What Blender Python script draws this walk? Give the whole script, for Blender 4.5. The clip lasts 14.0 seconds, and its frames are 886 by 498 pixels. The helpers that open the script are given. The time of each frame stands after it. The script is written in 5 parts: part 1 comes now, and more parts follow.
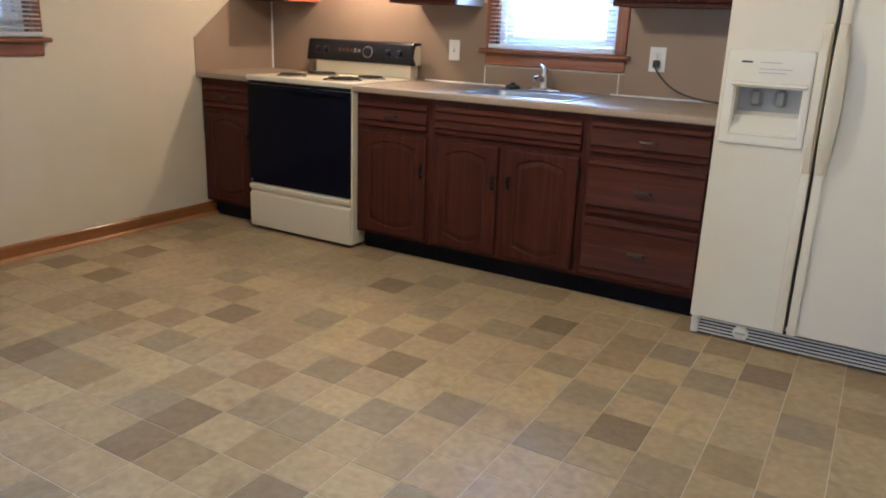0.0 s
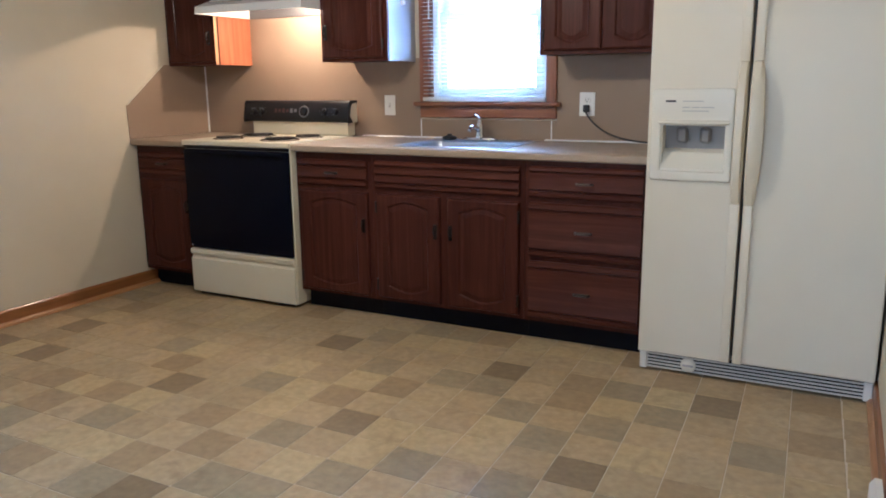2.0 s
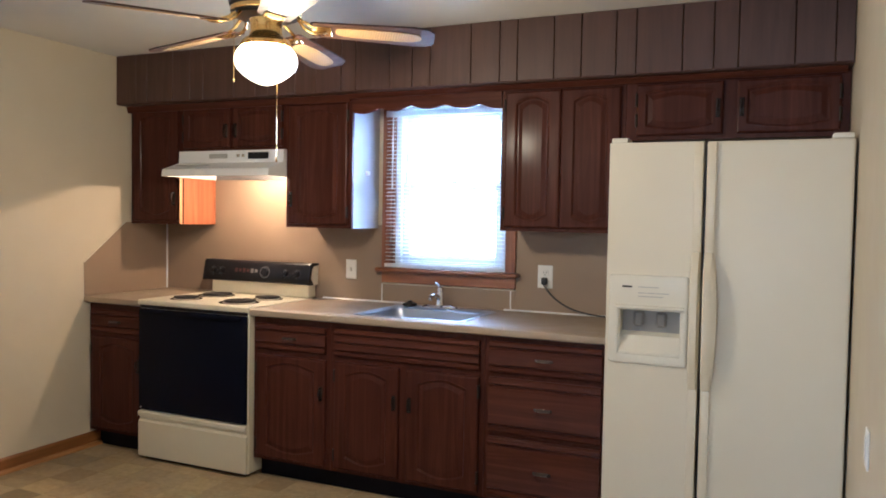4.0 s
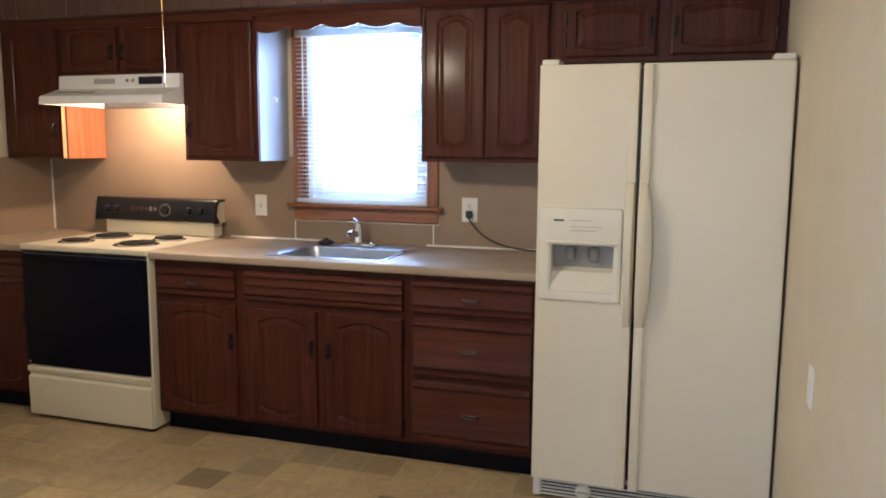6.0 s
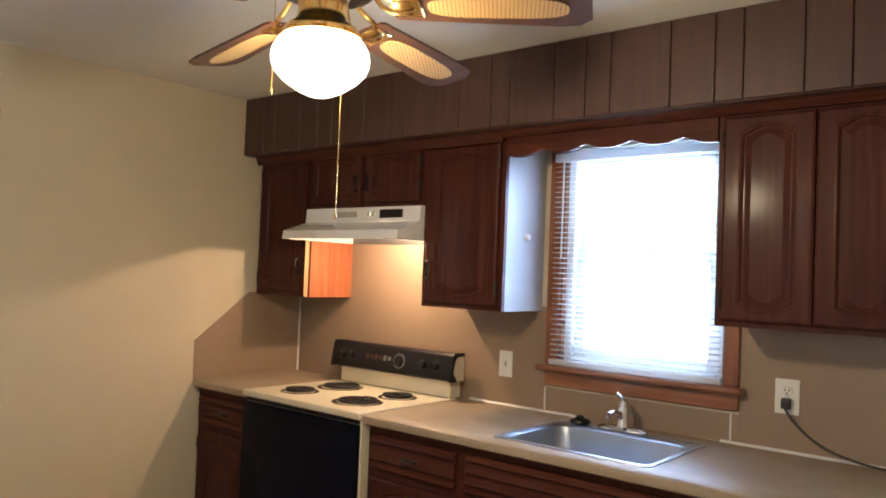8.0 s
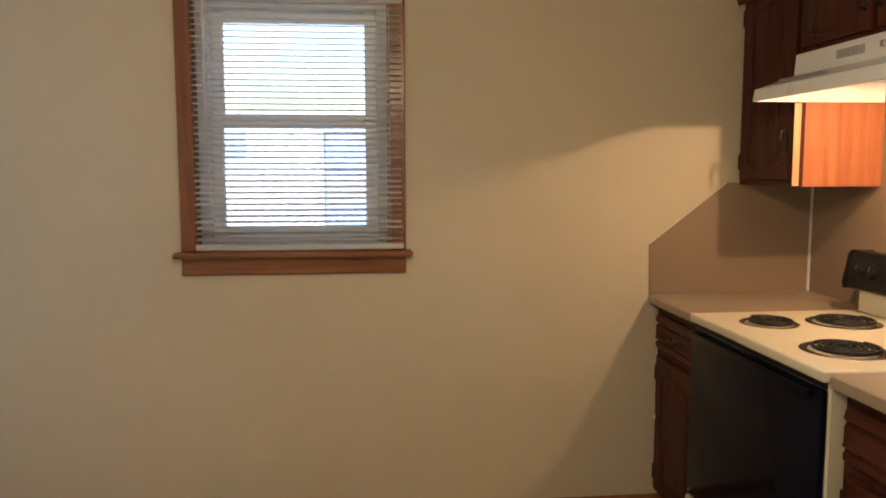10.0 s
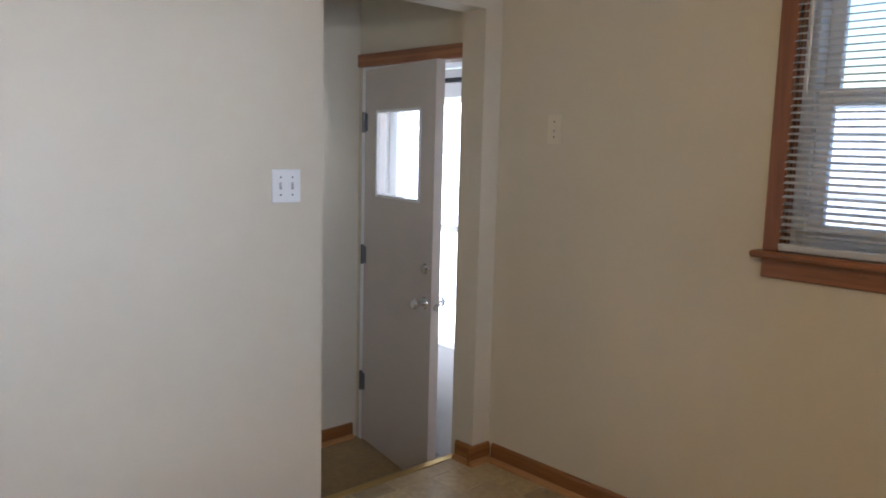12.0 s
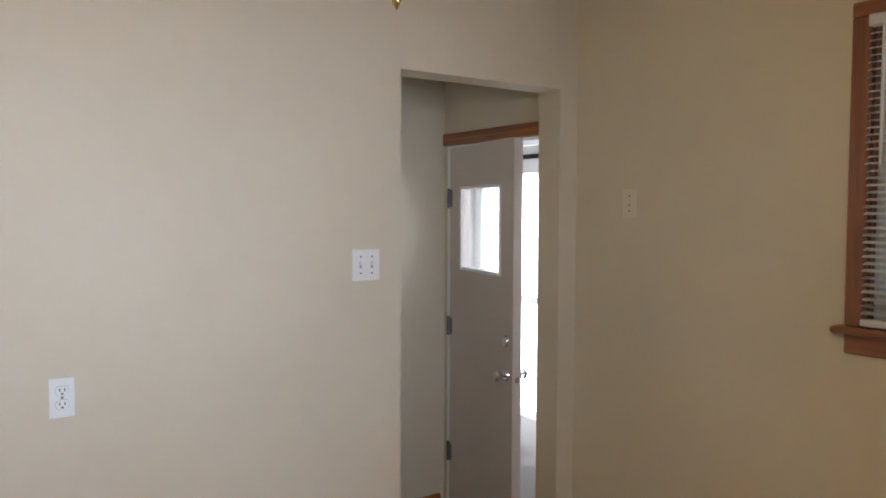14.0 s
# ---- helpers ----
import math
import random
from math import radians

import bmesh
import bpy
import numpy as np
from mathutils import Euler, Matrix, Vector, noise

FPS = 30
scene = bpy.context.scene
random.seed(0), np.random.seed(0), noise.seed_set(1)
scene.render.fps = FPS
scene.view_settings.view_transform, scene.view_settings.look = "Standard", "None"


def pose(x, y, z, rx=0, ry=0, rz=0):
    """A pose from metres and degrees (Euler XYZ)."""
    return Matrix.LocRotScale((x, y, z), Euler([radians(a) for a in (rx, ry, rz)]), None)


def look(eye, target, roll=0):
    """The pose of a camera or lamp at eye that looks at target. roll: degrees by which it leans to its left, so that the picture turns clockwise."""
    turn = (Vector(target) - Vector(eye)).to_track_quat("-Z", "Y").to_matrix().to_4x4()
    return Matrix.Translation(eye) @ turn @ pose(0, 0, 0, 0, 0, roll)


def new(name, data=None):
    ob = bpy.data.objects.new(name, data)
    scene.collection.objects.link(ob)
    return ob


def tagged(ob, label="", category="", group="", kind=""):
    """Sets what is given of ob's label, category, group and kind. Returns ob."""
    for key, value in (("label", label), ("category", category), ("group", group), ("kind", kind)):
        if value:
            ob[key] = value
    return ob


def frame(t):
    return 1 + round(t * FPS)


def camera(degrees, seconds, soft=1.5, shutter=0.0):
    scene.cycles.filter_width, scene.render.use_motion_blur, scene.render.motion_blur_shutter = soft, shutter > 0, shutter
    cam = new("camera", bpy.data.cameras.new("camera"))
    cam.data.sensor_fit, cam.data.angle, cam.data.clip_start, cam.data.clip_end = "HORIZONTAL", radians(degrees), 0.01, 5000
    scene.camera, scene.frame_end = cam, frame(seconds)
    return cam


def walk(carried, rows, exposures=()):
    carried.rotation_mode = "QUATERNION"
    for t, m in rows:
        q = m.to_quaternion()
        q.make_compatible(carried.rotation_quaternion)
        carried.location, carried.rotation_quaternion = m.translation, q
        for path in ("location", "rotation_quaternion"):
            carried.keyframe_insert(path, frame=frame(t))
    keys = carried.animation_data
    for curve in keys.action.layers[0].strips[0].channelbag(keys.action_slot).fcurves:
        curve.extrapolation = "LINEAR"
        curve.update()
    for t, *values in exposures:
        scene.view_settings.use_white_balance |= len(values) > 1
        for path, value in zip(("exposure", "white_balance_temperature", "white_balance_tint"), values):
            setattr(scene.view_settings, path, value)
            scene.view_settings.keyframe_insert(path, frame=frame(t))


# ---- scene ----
cam = camera(60.1, 14.0, soft=1.8)
EXPOSURES = [(0, 1.93, 4450, 10), (1.4, 1.85, 4250, 10), (3, 1.93, 4350, 10), (5.3, 1.66, 4750, 10), (6, 1.85, 4700, 10), (6.5, 1.9, 4700, 10), (7, 1.93, 4600, 10), (9.3, 1.28, 5800, 10), (10.5, 1.48, 5250, 10), (11, 1.28, 5000, 10), (11.6, 1.1, 4950, 10), (12.6, 1.14, 5350, 10), (13, 1.14, 5300, 10), (14, 1.08, 5500, 10)]
PATH = [
    (0, (3.79, -3.959, 1.234), (2.8, -2.314, 0.673), 2.2),
    (0.5, (3.805, -3.968, 1.239), (2.691, -2.372, 0.777), 1.12),
    (1, (3.813, -3.966, 1.254), (2.765, -2.301, 0.894), 0.68),
    (1.5, (3.825, -3.954, 1.253), (2.845, -2.245, 0.906), -0.35),
    (2, (3.813, -3.945, 1.227), (2.916, -2.209, 0.801), -0.62),
    (2.5, (3.797, -3.946, 1.231), (2.945, -2.191, 0.79), 0.2),
    (3, (3.805, -3.927, 1.268), (2.948, -2.134, 1.042), 1.37),
    (3.2, (3.777, -3.949, 1.312), (2.937, -2.138, 1.182), 1.85),
    (5.3, (3.789, -3.901, 1.435), (2.982, -2.072, 1.373), 0.6),
    (5.5, (3.764, -3.877, 1.42), (2.97, -2.048, 1.267), 0.5),
    (6, (3.67, -3.718, 1.414), (3.069, -1.828, 1.153), 0.4),
    (6.5, (3.522, -3.58, 1.456), (2.996, -1.666, 1.211), -2.3),
    (7, (3.463, -3.403, 1.484), (2.705, -1.554, 1.407), 0.1),
    (7.2, (3.448, -3.297, 1.502), (2.578, -1.496, 1.51), 1.2),
    (9.3, (3.16, -2.168, 1.434), (1.389, -1.245, 1.317), -0.4),
    (9.5, (3.079, -2.068, 1.442), (1.247, -1.282, 1.287), -0.7),
    (10, (2.913, -1.775, 1.403), (0.933, -1.58, 1.197), -0.1),
    (10.5, (2.773, -1.613, 1.349), (0.811, -1.938, 1.142), 1.4),
    (11, (2.562, -1.581, 1.382), (0.702, -2.281, 1.162), 1.0),
    (11.5, (2.49, -1.503, 1.395), (0.864, -2.646, 1.169), 1.3),
    (12, (2.444, -1.367, 1.4), (1.092, -2.818, 1.138), 1.5),
    (12.5, (2.451, -1.329, 1.401), (1.18, -2.844, 1.107), 0.1),
    (13, (2.508, -1.302, 1.401), (1.243, -2.818, 1.081), -0.7),
    (13.5, (2.468, -1.274, 1.429), (1.219, -2.818, 1.196), 0.2),
    (14, (2.407, -1.227, 1.455), (1.264, -2.865, 1.354), 0.2),
]
walk(cam, [(t, look(e, g, r)) for t, e, g, r in PATH], EXPOSURES)

SKY, FAN_W, HOOD_W, GLOBE = 0.15, 14.5, 6.8, 1.3
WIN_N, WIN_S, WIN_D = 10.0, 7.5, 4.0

# The light: daylight from sky and sun, a warm fan lamp, a warm hood lamp.
world = bpy.data.worlds.new("world")
scene.world = world
world.use_nodes = True
wn = world.node_tree
sky = wn.nodes.new("ShaderNodeTexSky")
sky.sky_type = "NISHITA"
sky.sun_disc = False
sky.air_density, sky.dust_density, sky.ozone_density = 1.8, 1.0, 1.6
sky.sun_elevation, sky.sun_rotation = radians(48), radians(131)
wn.links.new(sky.outputs[0], wn.nodes["Background"].inputs[0])
wn.nodes["Background"].inputs[1].default_value = SKY
sun = new("sun", bpy.data.lights.new("sun", "SUN"))
sun.data.energy, sun.data.angle, sun.data.color = 5.0, radians(0.5), (1.0, 0.95, 0.88)
# the sun stands in the south-east, high, so no beam enters through the north and west windows
sun.matrix_world = look((0, 0, 10), (-3.4, 3.0, 4.9))


def lamp(name, kind, where, watts, colour, size):
    data = bpy.data.lights.new(name, kind)
    data.energy, data.color = watts, colour
    if kind == "AREA":
        data.size = size
    else:
        data.shadow_soft_size = size
    ob = new(name, data)
    ob.location = where
    return ob


fan_lamp = lamp("fan_lamp", "POINT", (2.125, -1.755, 1.925), FAN_W, (1.0, 0.68, 0.34), 0.07)
hood_lamp = lamp("hood_lamp", "POINT", (0.91, -0.25, 1.698), HOOD_W, (1.0, 0.58, 0.26), 0.016)


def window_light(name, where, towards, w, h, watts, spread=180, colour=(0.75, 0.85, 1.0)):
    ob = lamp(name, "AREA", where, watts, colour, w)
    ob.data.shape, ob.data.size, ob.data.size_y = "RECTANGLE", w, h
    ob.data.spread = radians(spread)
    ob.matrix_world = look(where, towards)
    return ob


window_light("sky_light_north", (2.055, 0.16, 1.58), (2.055, -1.84, 1.50), 0.62, 0.84, WIN_N, 84)
window_light("sky_light_door", (-0.215, -4.24, 1.02), (0.6, -4.24, 1.02), 0.58, 1.20, WIN_D, 140, (1.0, 0.96, 0.90))
# added lamp in an unseen, assumed window; supplies the next room's daylight
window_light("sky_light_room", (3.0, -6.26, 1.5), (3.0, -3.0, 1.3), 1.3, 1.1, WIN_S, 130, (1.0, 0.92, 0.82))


# ---------------------------------------------------------------- materials
def mat(name, rough=0.5, metal=0.0, spec=0.5):
    m = bpy.data.materials.new(name)
    m.use_nodes = True
    b = m.node_tree.nodes["Principled BSDF"]
    b.inputs["Roughness"].default_value = rough
    b.inputs["Metallic"].default_value = metal
    b.inputs["Specular IOR Level"].default_value = spec
    return m, m.node_tree, b


def coords(nt, scale=(1, 1, 1), world_space=False):
    mp = nt.nodes.new("ShaderNodeMapping")
    mp.inputs["Scale"].default_value = scale
    if world_space:
        g = nt.nodes.new("ShaderNodeNewGeometry")
        nt.links.new(g.outputs["Position"], mp.inputs[0])
    else:
        tc = nt.nodes.new("ShaderNodeTexCoord")
        nt.links.new(tc.outputs["Object"], mp.inputs[0])
    return mp.outputs[0]


def noise_tex(nt, vec, scale, detail=4, rough=0.55, dist=0.0):
    n = nt.nodes.new("ShaderNodeTexNoise")
    n.inputs["Scale"].default_value = scale
    n.inputs["Detail"].default_value = detail
    n.inputs["Roughness"].default_value = rough
    n.inputs["Distortion"].default_value = dist
    nt.links.new(vec, n.inputs["Vector"])
    return n.outputs["Fac"]


def ramp(nt, fac, stops):
    r = nt.nodes.new("ShaderNodeValToRGB")
    els = r.color_ramp.elements
    while len(els) < len(stops):
        els.new(0.5)
    for e, (p, c) in zip(els, stops):
        e.position, e.color = p, (*c, 1)
    nt.links.new(fac, r.inputs[0])
    return r.outputs[0]


def mix(nt, fac, a, b, kind="MIX"):
    n = nt.nodes.new("ShaderNodeMix")
    n.data_type, n.blend_type = "RGBA", kind
    for sock, v in ((n.inputs["Factor"], fac), (n.inputs["A"], a), (n.inputs["B"], b)):
        if isinstance(v, (int, float)):
            sock.default_value = v
        elif isinstance(v, tuple):
            sock.default_value = (*v, 1)
        else:
            nt.links.new(v, sock)
    return n.outputs["Result"]


def bump(nt, b, height, strength, dist=0.002):
    n = nt.nodes.new("ShaderNodeBump")
    n.inputs["Strength"].default_value, n.inputs["Distance"].default_value = strength, dist
    nt.links.new(height, n.inputs["Height"])
    nt.links.new(n.outputs[0], b.inputs["Normal"])


def paint(name, colour, rough=0.55, grain=160, strength=0.25, vary=0.08, metal=0.0, spec=0.5, world_space=True):
    m, nt, b = mat(name, rough, metal, spec)
    v = coords(nt, world_space=world_space)
    big = noise_tex(nt, v, 1.3, 3)
    fine = noise_tex(nt, v, grain, 3)
    lo = tuple(c * (1 - vary) for c in colour)
    hi = tuple(min(1, c * (1 + vary)) for c in colour)
    nt.links.new(ramp(nt, big, [(0.35, lo), (0.65, hi)]), b.inputs["Base Color"])
    nt.links.new(ramp(nt, noise_tex(nt, v, 7, 4), [(0.3, (rough * 0.88,) * 3), (0.7, (min(1, rough * 1.12),) * 3)]), b.inputs["Roughness"])
    if strength:
        bump(nt, b, fine, strength, 0.001)
    return m


def wood(name, dark, mid, light, axis="z", rough=0.35, scale=1.0, coat=0.0, spec=0.5):
    m, nt, b = mat(name, rough, spec=spec)
    s = {"x": (1.2, 26, 26), "y": (26, 1.2, 26), "z": (26, 26, 1.2)}[axis]
    v = coords(nt, tuple(k * scale for k in s), world_space=True)
    info = nt.nodes.new("ShaderNodeObjectInfo")
    add = nt.nodes.new("ShaderNodeVectorMath")
    add.operation = "MULTIPLY_ADD"
    nt.links.new(info.outputs["Random"], add.inputs[0])
    add.inputs[1].default_value = (37, 53, 71)
    nt.links.new(v, add.inputs[2])
    g = noise_tex(nt, add.outputs[0], 1.0, 7, 0.62, 1.2)
    blotch = noise_tex(nt, coords(nt, (1, 1, 1), True), 3.0, 3)
    col = ramp(nt, g, [(0.28, dark), (0.5, mid), (0.72, light)])
    col = mix(nt, ramp(nt, blotch, [(0.3, (0.0,) * 3), (0.75, (0.55,) * 3)]), col, dark, "MIX")
    nt.links.new(col, b.inputs["Base Color"])
    nt.links.new(ramp(nt, g, [(0.3, (rough * 1.25,) * 3), (0.7, (rough * 0.85,) * 3)]), b.inputs["Roughness"])
    b.inputs["Coat Weight"].default_value = coat
    b.inputs["Coat Roughness"].default_value = 0.16
    bump(nt, b, g, 0.25, 0.0012)
    return m


WALL = paint("beige_wall_paint", (0.60, 0.535, 0.405), 0.62, 110, 0.35, 0.03, spec=0.35)
CEIL = paint("white_ceiling_paint", (0.74, 0.73, 0.70), 0.8, 90, 0.5, 0.03, spec=0.25)
SPLASH = paint("brown_laminate", (0.290, 0.214, 0.148), 0.45, 420, 0.12, 0.07, spec=0.35)
CAB = wood("dark_stained_wood", (0.040, 0.0112, 0.0068), (0.064, 0.0188, 0.0114), (0.102, 0.033, 0.0190), "z", 0.42, coat=0.09, spec=0.10)
CABX = wood("dark_stained_wood_across", (0.044, 0.0125, 0.0070), (0.072, 0.0215, 0.0120), (0.120, 0.041, 0.0205), "x", 0.42, coat=0.09, spec=0.10)
SIDE = wood("orange_birch_side", (0.28, 0.085, 0.030), (0.40, 0.135, 0.050), (0.50, 0.19, 0.075), "z", 0.45)
EDGE = wood("raw_birch_edge", (0.50, 0.27, 0.12), (0.62, 0.36, 0.18), (0.70, 0.44, 0.24), "z", 0.45)
PANEL = wood("brown_wall_panelling", (0.054, 0.026, 0.019), (0.074, 0.036, 0.026), (0.092, 0.046, 0.033), "z", 0.45)
OAK = wood("oak_trim", (0.16, 0.055, 0.018), (0.29, 0.110, 0.035), (0.40, 0.17, 0.06), "y", 0.32, coat=0.5)
OAKX = wood("oak_trim_across", (0.16, 0.055, 0.018), (0.29, 0.110, 0.035), (0.40, 0.17, 0.06), "x", 0.32, coat=0.5)
BOARD = wood("golden_oak_board", (0.155, 0.058, 0.012), (0.265, 0.106, 0.022), (0.37, 0.165, 0.040), "y", 0.34, coat=0.5)
BOARDX = wood("golden_oak_board_across", (0.155, 0.058, 0.012), (0.265, 0.106, 0.022), (0.37, 0.165, 0.040), "x", 0.34, coat=0.5)
# paler than the board: light on the rounded top is in the colour
SHOE = wood("lit_shoe_moulding", (0.30, 0.135, 0.035), (0.42, 0.21, 0.070), (0.50, 0.27, 0.10), "y", 0.32, coat=0.4)
SHOEX = wood("lit_shoe_moulding_across", (0.30, 0.135, 0.035), (0.42, 0.21, 0.070), (0.50, 0.27, 0.10), "x", 0.32, coat=0.4)
OAKZ = wood("oak_trim_upright", (0.13, 0.042, 0.016), (0.24, 0.085, 0.030), (0.34, 0.135, 0.05), "z", 0.34, coat=0.5)
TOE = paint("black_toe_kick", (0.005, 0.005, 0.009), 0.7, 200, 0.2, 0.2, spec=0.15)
ALMOND = paint("almond_enamel", (0.68, 0.635, 0.49), 0.34, 30, 0.0, 0.015, world_space=False)
FRIDGE = paint("almond_pebbled_steel", (0.70, 0.638, 0.49), 0.42, 320, 0.45, 0.02, world_space=False)
FPLAST = paint("almond_plastic", (0.72, 0.68, 0.56), 0.38, 300, 0.06, 0.03, world_space=False)
YPLAST = paint("yellowed_plastic", (0.71, 0.64, 0.475), 0.35, 300, 0.06, 0.05, world_space=False)
GREYPL = paint("grey_plastic", (0.40, 0.385, 0.36), 0.45, 200, 0.1, 0.08)
# grey darkened so the dispenser recess carries its shade in the colour
RECESS = paint("shaded_grey_plastic", (0.27, 0.255, 0.235), 0.45, 200, 0.1, 0.12)
PADDLE = paint("dark_grey_plastic", (0.20, 0.19, 0.175), 0.4, 200, 0.1, 0.1)
GRILLE = paint("dusty_grille", (0.64, 0.62, 0.56), 0.5, 200, 0.1, 0.12)
BLACKGLASS = paint("black_oven_glass", (0.004, 0.005, 0.012), 0.12, 5, 0.0, 0.1, spec=0.06)
BLACK = paint("black_plastic", (0.008, 0.008, 0.011), 0.35, 250, 0.15, 0.2, spec=0.3)
DIAL = paint("grey_print", (0.13, 0.13, 0.13), 0.5, 250, 0.0, 0.1)
REDPRINT = paint("red_print", (0.055, 0.018, 0.016), 0.5, 250, 0.0, 0.1)
STEEL = paint("brushed_steel", (0.55, 0.56, 0.58), 0.28, 300, 0.08, 0.05, metal=1.0)
SINK = paint("sink_steel", (0.42, 0.46, 0.52), 0.33, 300, 0.08, 0.06, metal=0.9)
CHROME = paint("chrome", (0.75, 0.76, 0.78), 0.10, 100, 0.0, 0.03, metal=1.0)
BRASS = paint("polished_brass", (0.75, 0.50, 0.16), 0.22, 100, 0.05, 0.1, metal=1.0)
BRONZE = paint("dark_bronze", (0.035, 0.030, 0.022), 0.3, 120, 0.1, 0.25, metal=0.6)
PULL = paint("antique_pull_metal", (0.030, 0.024, 0.020), 0.40, 300, 0.2, 0.25, metal=0.8)
# brighter copy of the pull metal, with the drawer pulls' highlights in it
BARPULL = paint("highlit_pull_metal", (0.11, 0.09, 0.074), 0.32, 300, 0.2, 0.25, metal=0.8)
WHITE = paint("white_plastic", (0.78, 0.77, 0.74), 0.4, 300, 0.04, 0.02)
VINYL = paint("white_vinyl_sash", (0.80, 0.81, 0.82), 0.4, 200, 0.05, 0.02)
WHITEP = paint("white_gloss_paint", (0.78, 0.78, 0.78), 0.3, 90, 0.2, 0.03)
DOORP = paint("door_paint", (0.60, 0.545, 0.50), 0.2, 60, 0.2, 0.03)
BISCUIT = paint("painted_over_plate", (0.66, 0.59, 0.45), 0.5, 200, 0.1, 0.03)
SLAT = paint("white_blind_slat", (0.82, 0.82, 0.80), 0.4, 200, 0.05, 0.02)
CORD = paint("white_cord", (0.75, 0.74, 0.70), 0.7, 300, 0.1, 0.05)
CABLE = paint("black_cable", (0.02, 0.02, 0.022), 0.45, 300, 0.05, 0.1)
BLADE = wood("walnut_blade", (0.030, 0.013, 0.007), (0.058, 0.026, 0.014), (0.095, 0.044, 0.024), "x", 0.35)
COIL = paint("burner_coil", (0.018, 0.017, 0.017), 0.5, 200, 0.3, 0.3, metal=0.3)
PAN = paint("worn_drip_pan", (0.42, 0.38, 0.34), 0.25, 40, 0.2, 0.3, metal=1.0)
SIDING = paint("white_siding", (0.82, 0.77, 0.75), 0.6, 60, 0.2, 0.04)
# blue-grey holds the shade of this side, though the sun strikes it here
SHADESIDE = paint("shade_blue_siding", (0.42, 0.48, 0.62), 0.6, 60, 0.2, 0.05)
CABSIDE = paint("pale_grey_cabinet_paint", (0.40, 0.40, 0.42), 0.4, 90, 0.2, 0.03)
# opaque paint; the daylight reflected by the panes is in the colour
FARPANE = paint("pale_reflecting_pane", (0.40, 0.44, 0.47), 0.2, 20, 0.0, 0.05)
GRASS = paint("lawn", (0.07, 0.11, 0.035), 0.9, 25, 0.6, 0.35)
HINGE = paint("dull_steel", (0.16, 0.16, 0.17), 0.45, 200, 0.1, 0.15, metal=0.7)
CONC = paint("concrete", (0.36, 0.35, 0.33), 0.85, 80, 0.4, 0.12)
GROUT = paint("pale_grout", (0.66, 0.58, 0.45), 0.6, 300, 0.2, 0.1)
STRIP = paint("brass_threshold", (0.55, 0.38, 0.14), 0.35, 200, 0.1, 0.15, metal=0.9)


def cane_material():
    m, nt, b = mat("woven_cane", 0.5)
    v = coords(nt, world_space=True)
    out = []
    for turn in (35, -35):
        mp = nt.nodes.new("ShaderNodeMapping")
        mp.inputs["Rotation"].default_value = (0, 0, radians(turn))
        nt.links.new(v, mp.inputs[0])
        w = nt.nodes.new("ShaderNodeTexWave")
        w.inputs["Scale"].default_value = 36
        w.inputs["Distortion"].default_value = 0.3
        nt.links.new(mp.outputs[0], w.inputs["Vector"])
        out.append(ramp(nt, w.outputs["Fac"], [(0.35, (0.10, 0.05, 0.018)), (0.55, (0.40, 0.26, 0.09))]))
    nt.links.new(mix(nt, 1.0, out[0], out[1], "LIGHTEN"), b.inputs["Base Color"])
    return m


CANE = cane_material()


def counter_material():
    m, nt, b = mat("beige_speckled_laminate", 0.33)
    v = coords(nt, world_space=True)
    a = noise_tex(nt, v, 320, 2)
    c = noise_tex(nt, v, 5, 4)
    col = ramp(nt, a, [(0.35, (0.285, 0.225, 0.155)), (0.5, (0.33, 0.262, 0.183)), (0.68, (0.37, 0.298, 0.215))])
    col = mix(nt, ramp(nt, c, [(0.4, (0.0,) * 3), (0.8, (0.35,) * 3)]), col, (0.31, 0.245, 0.175))
    nt.links.new(col, b.inputs["Base Color"])
    nt.links.new(ramp(nt, c, [(0.3, (0.40,) * 3), (0.7, (0.6,) * 3)]), b.inputs["Roughness"])
    return m


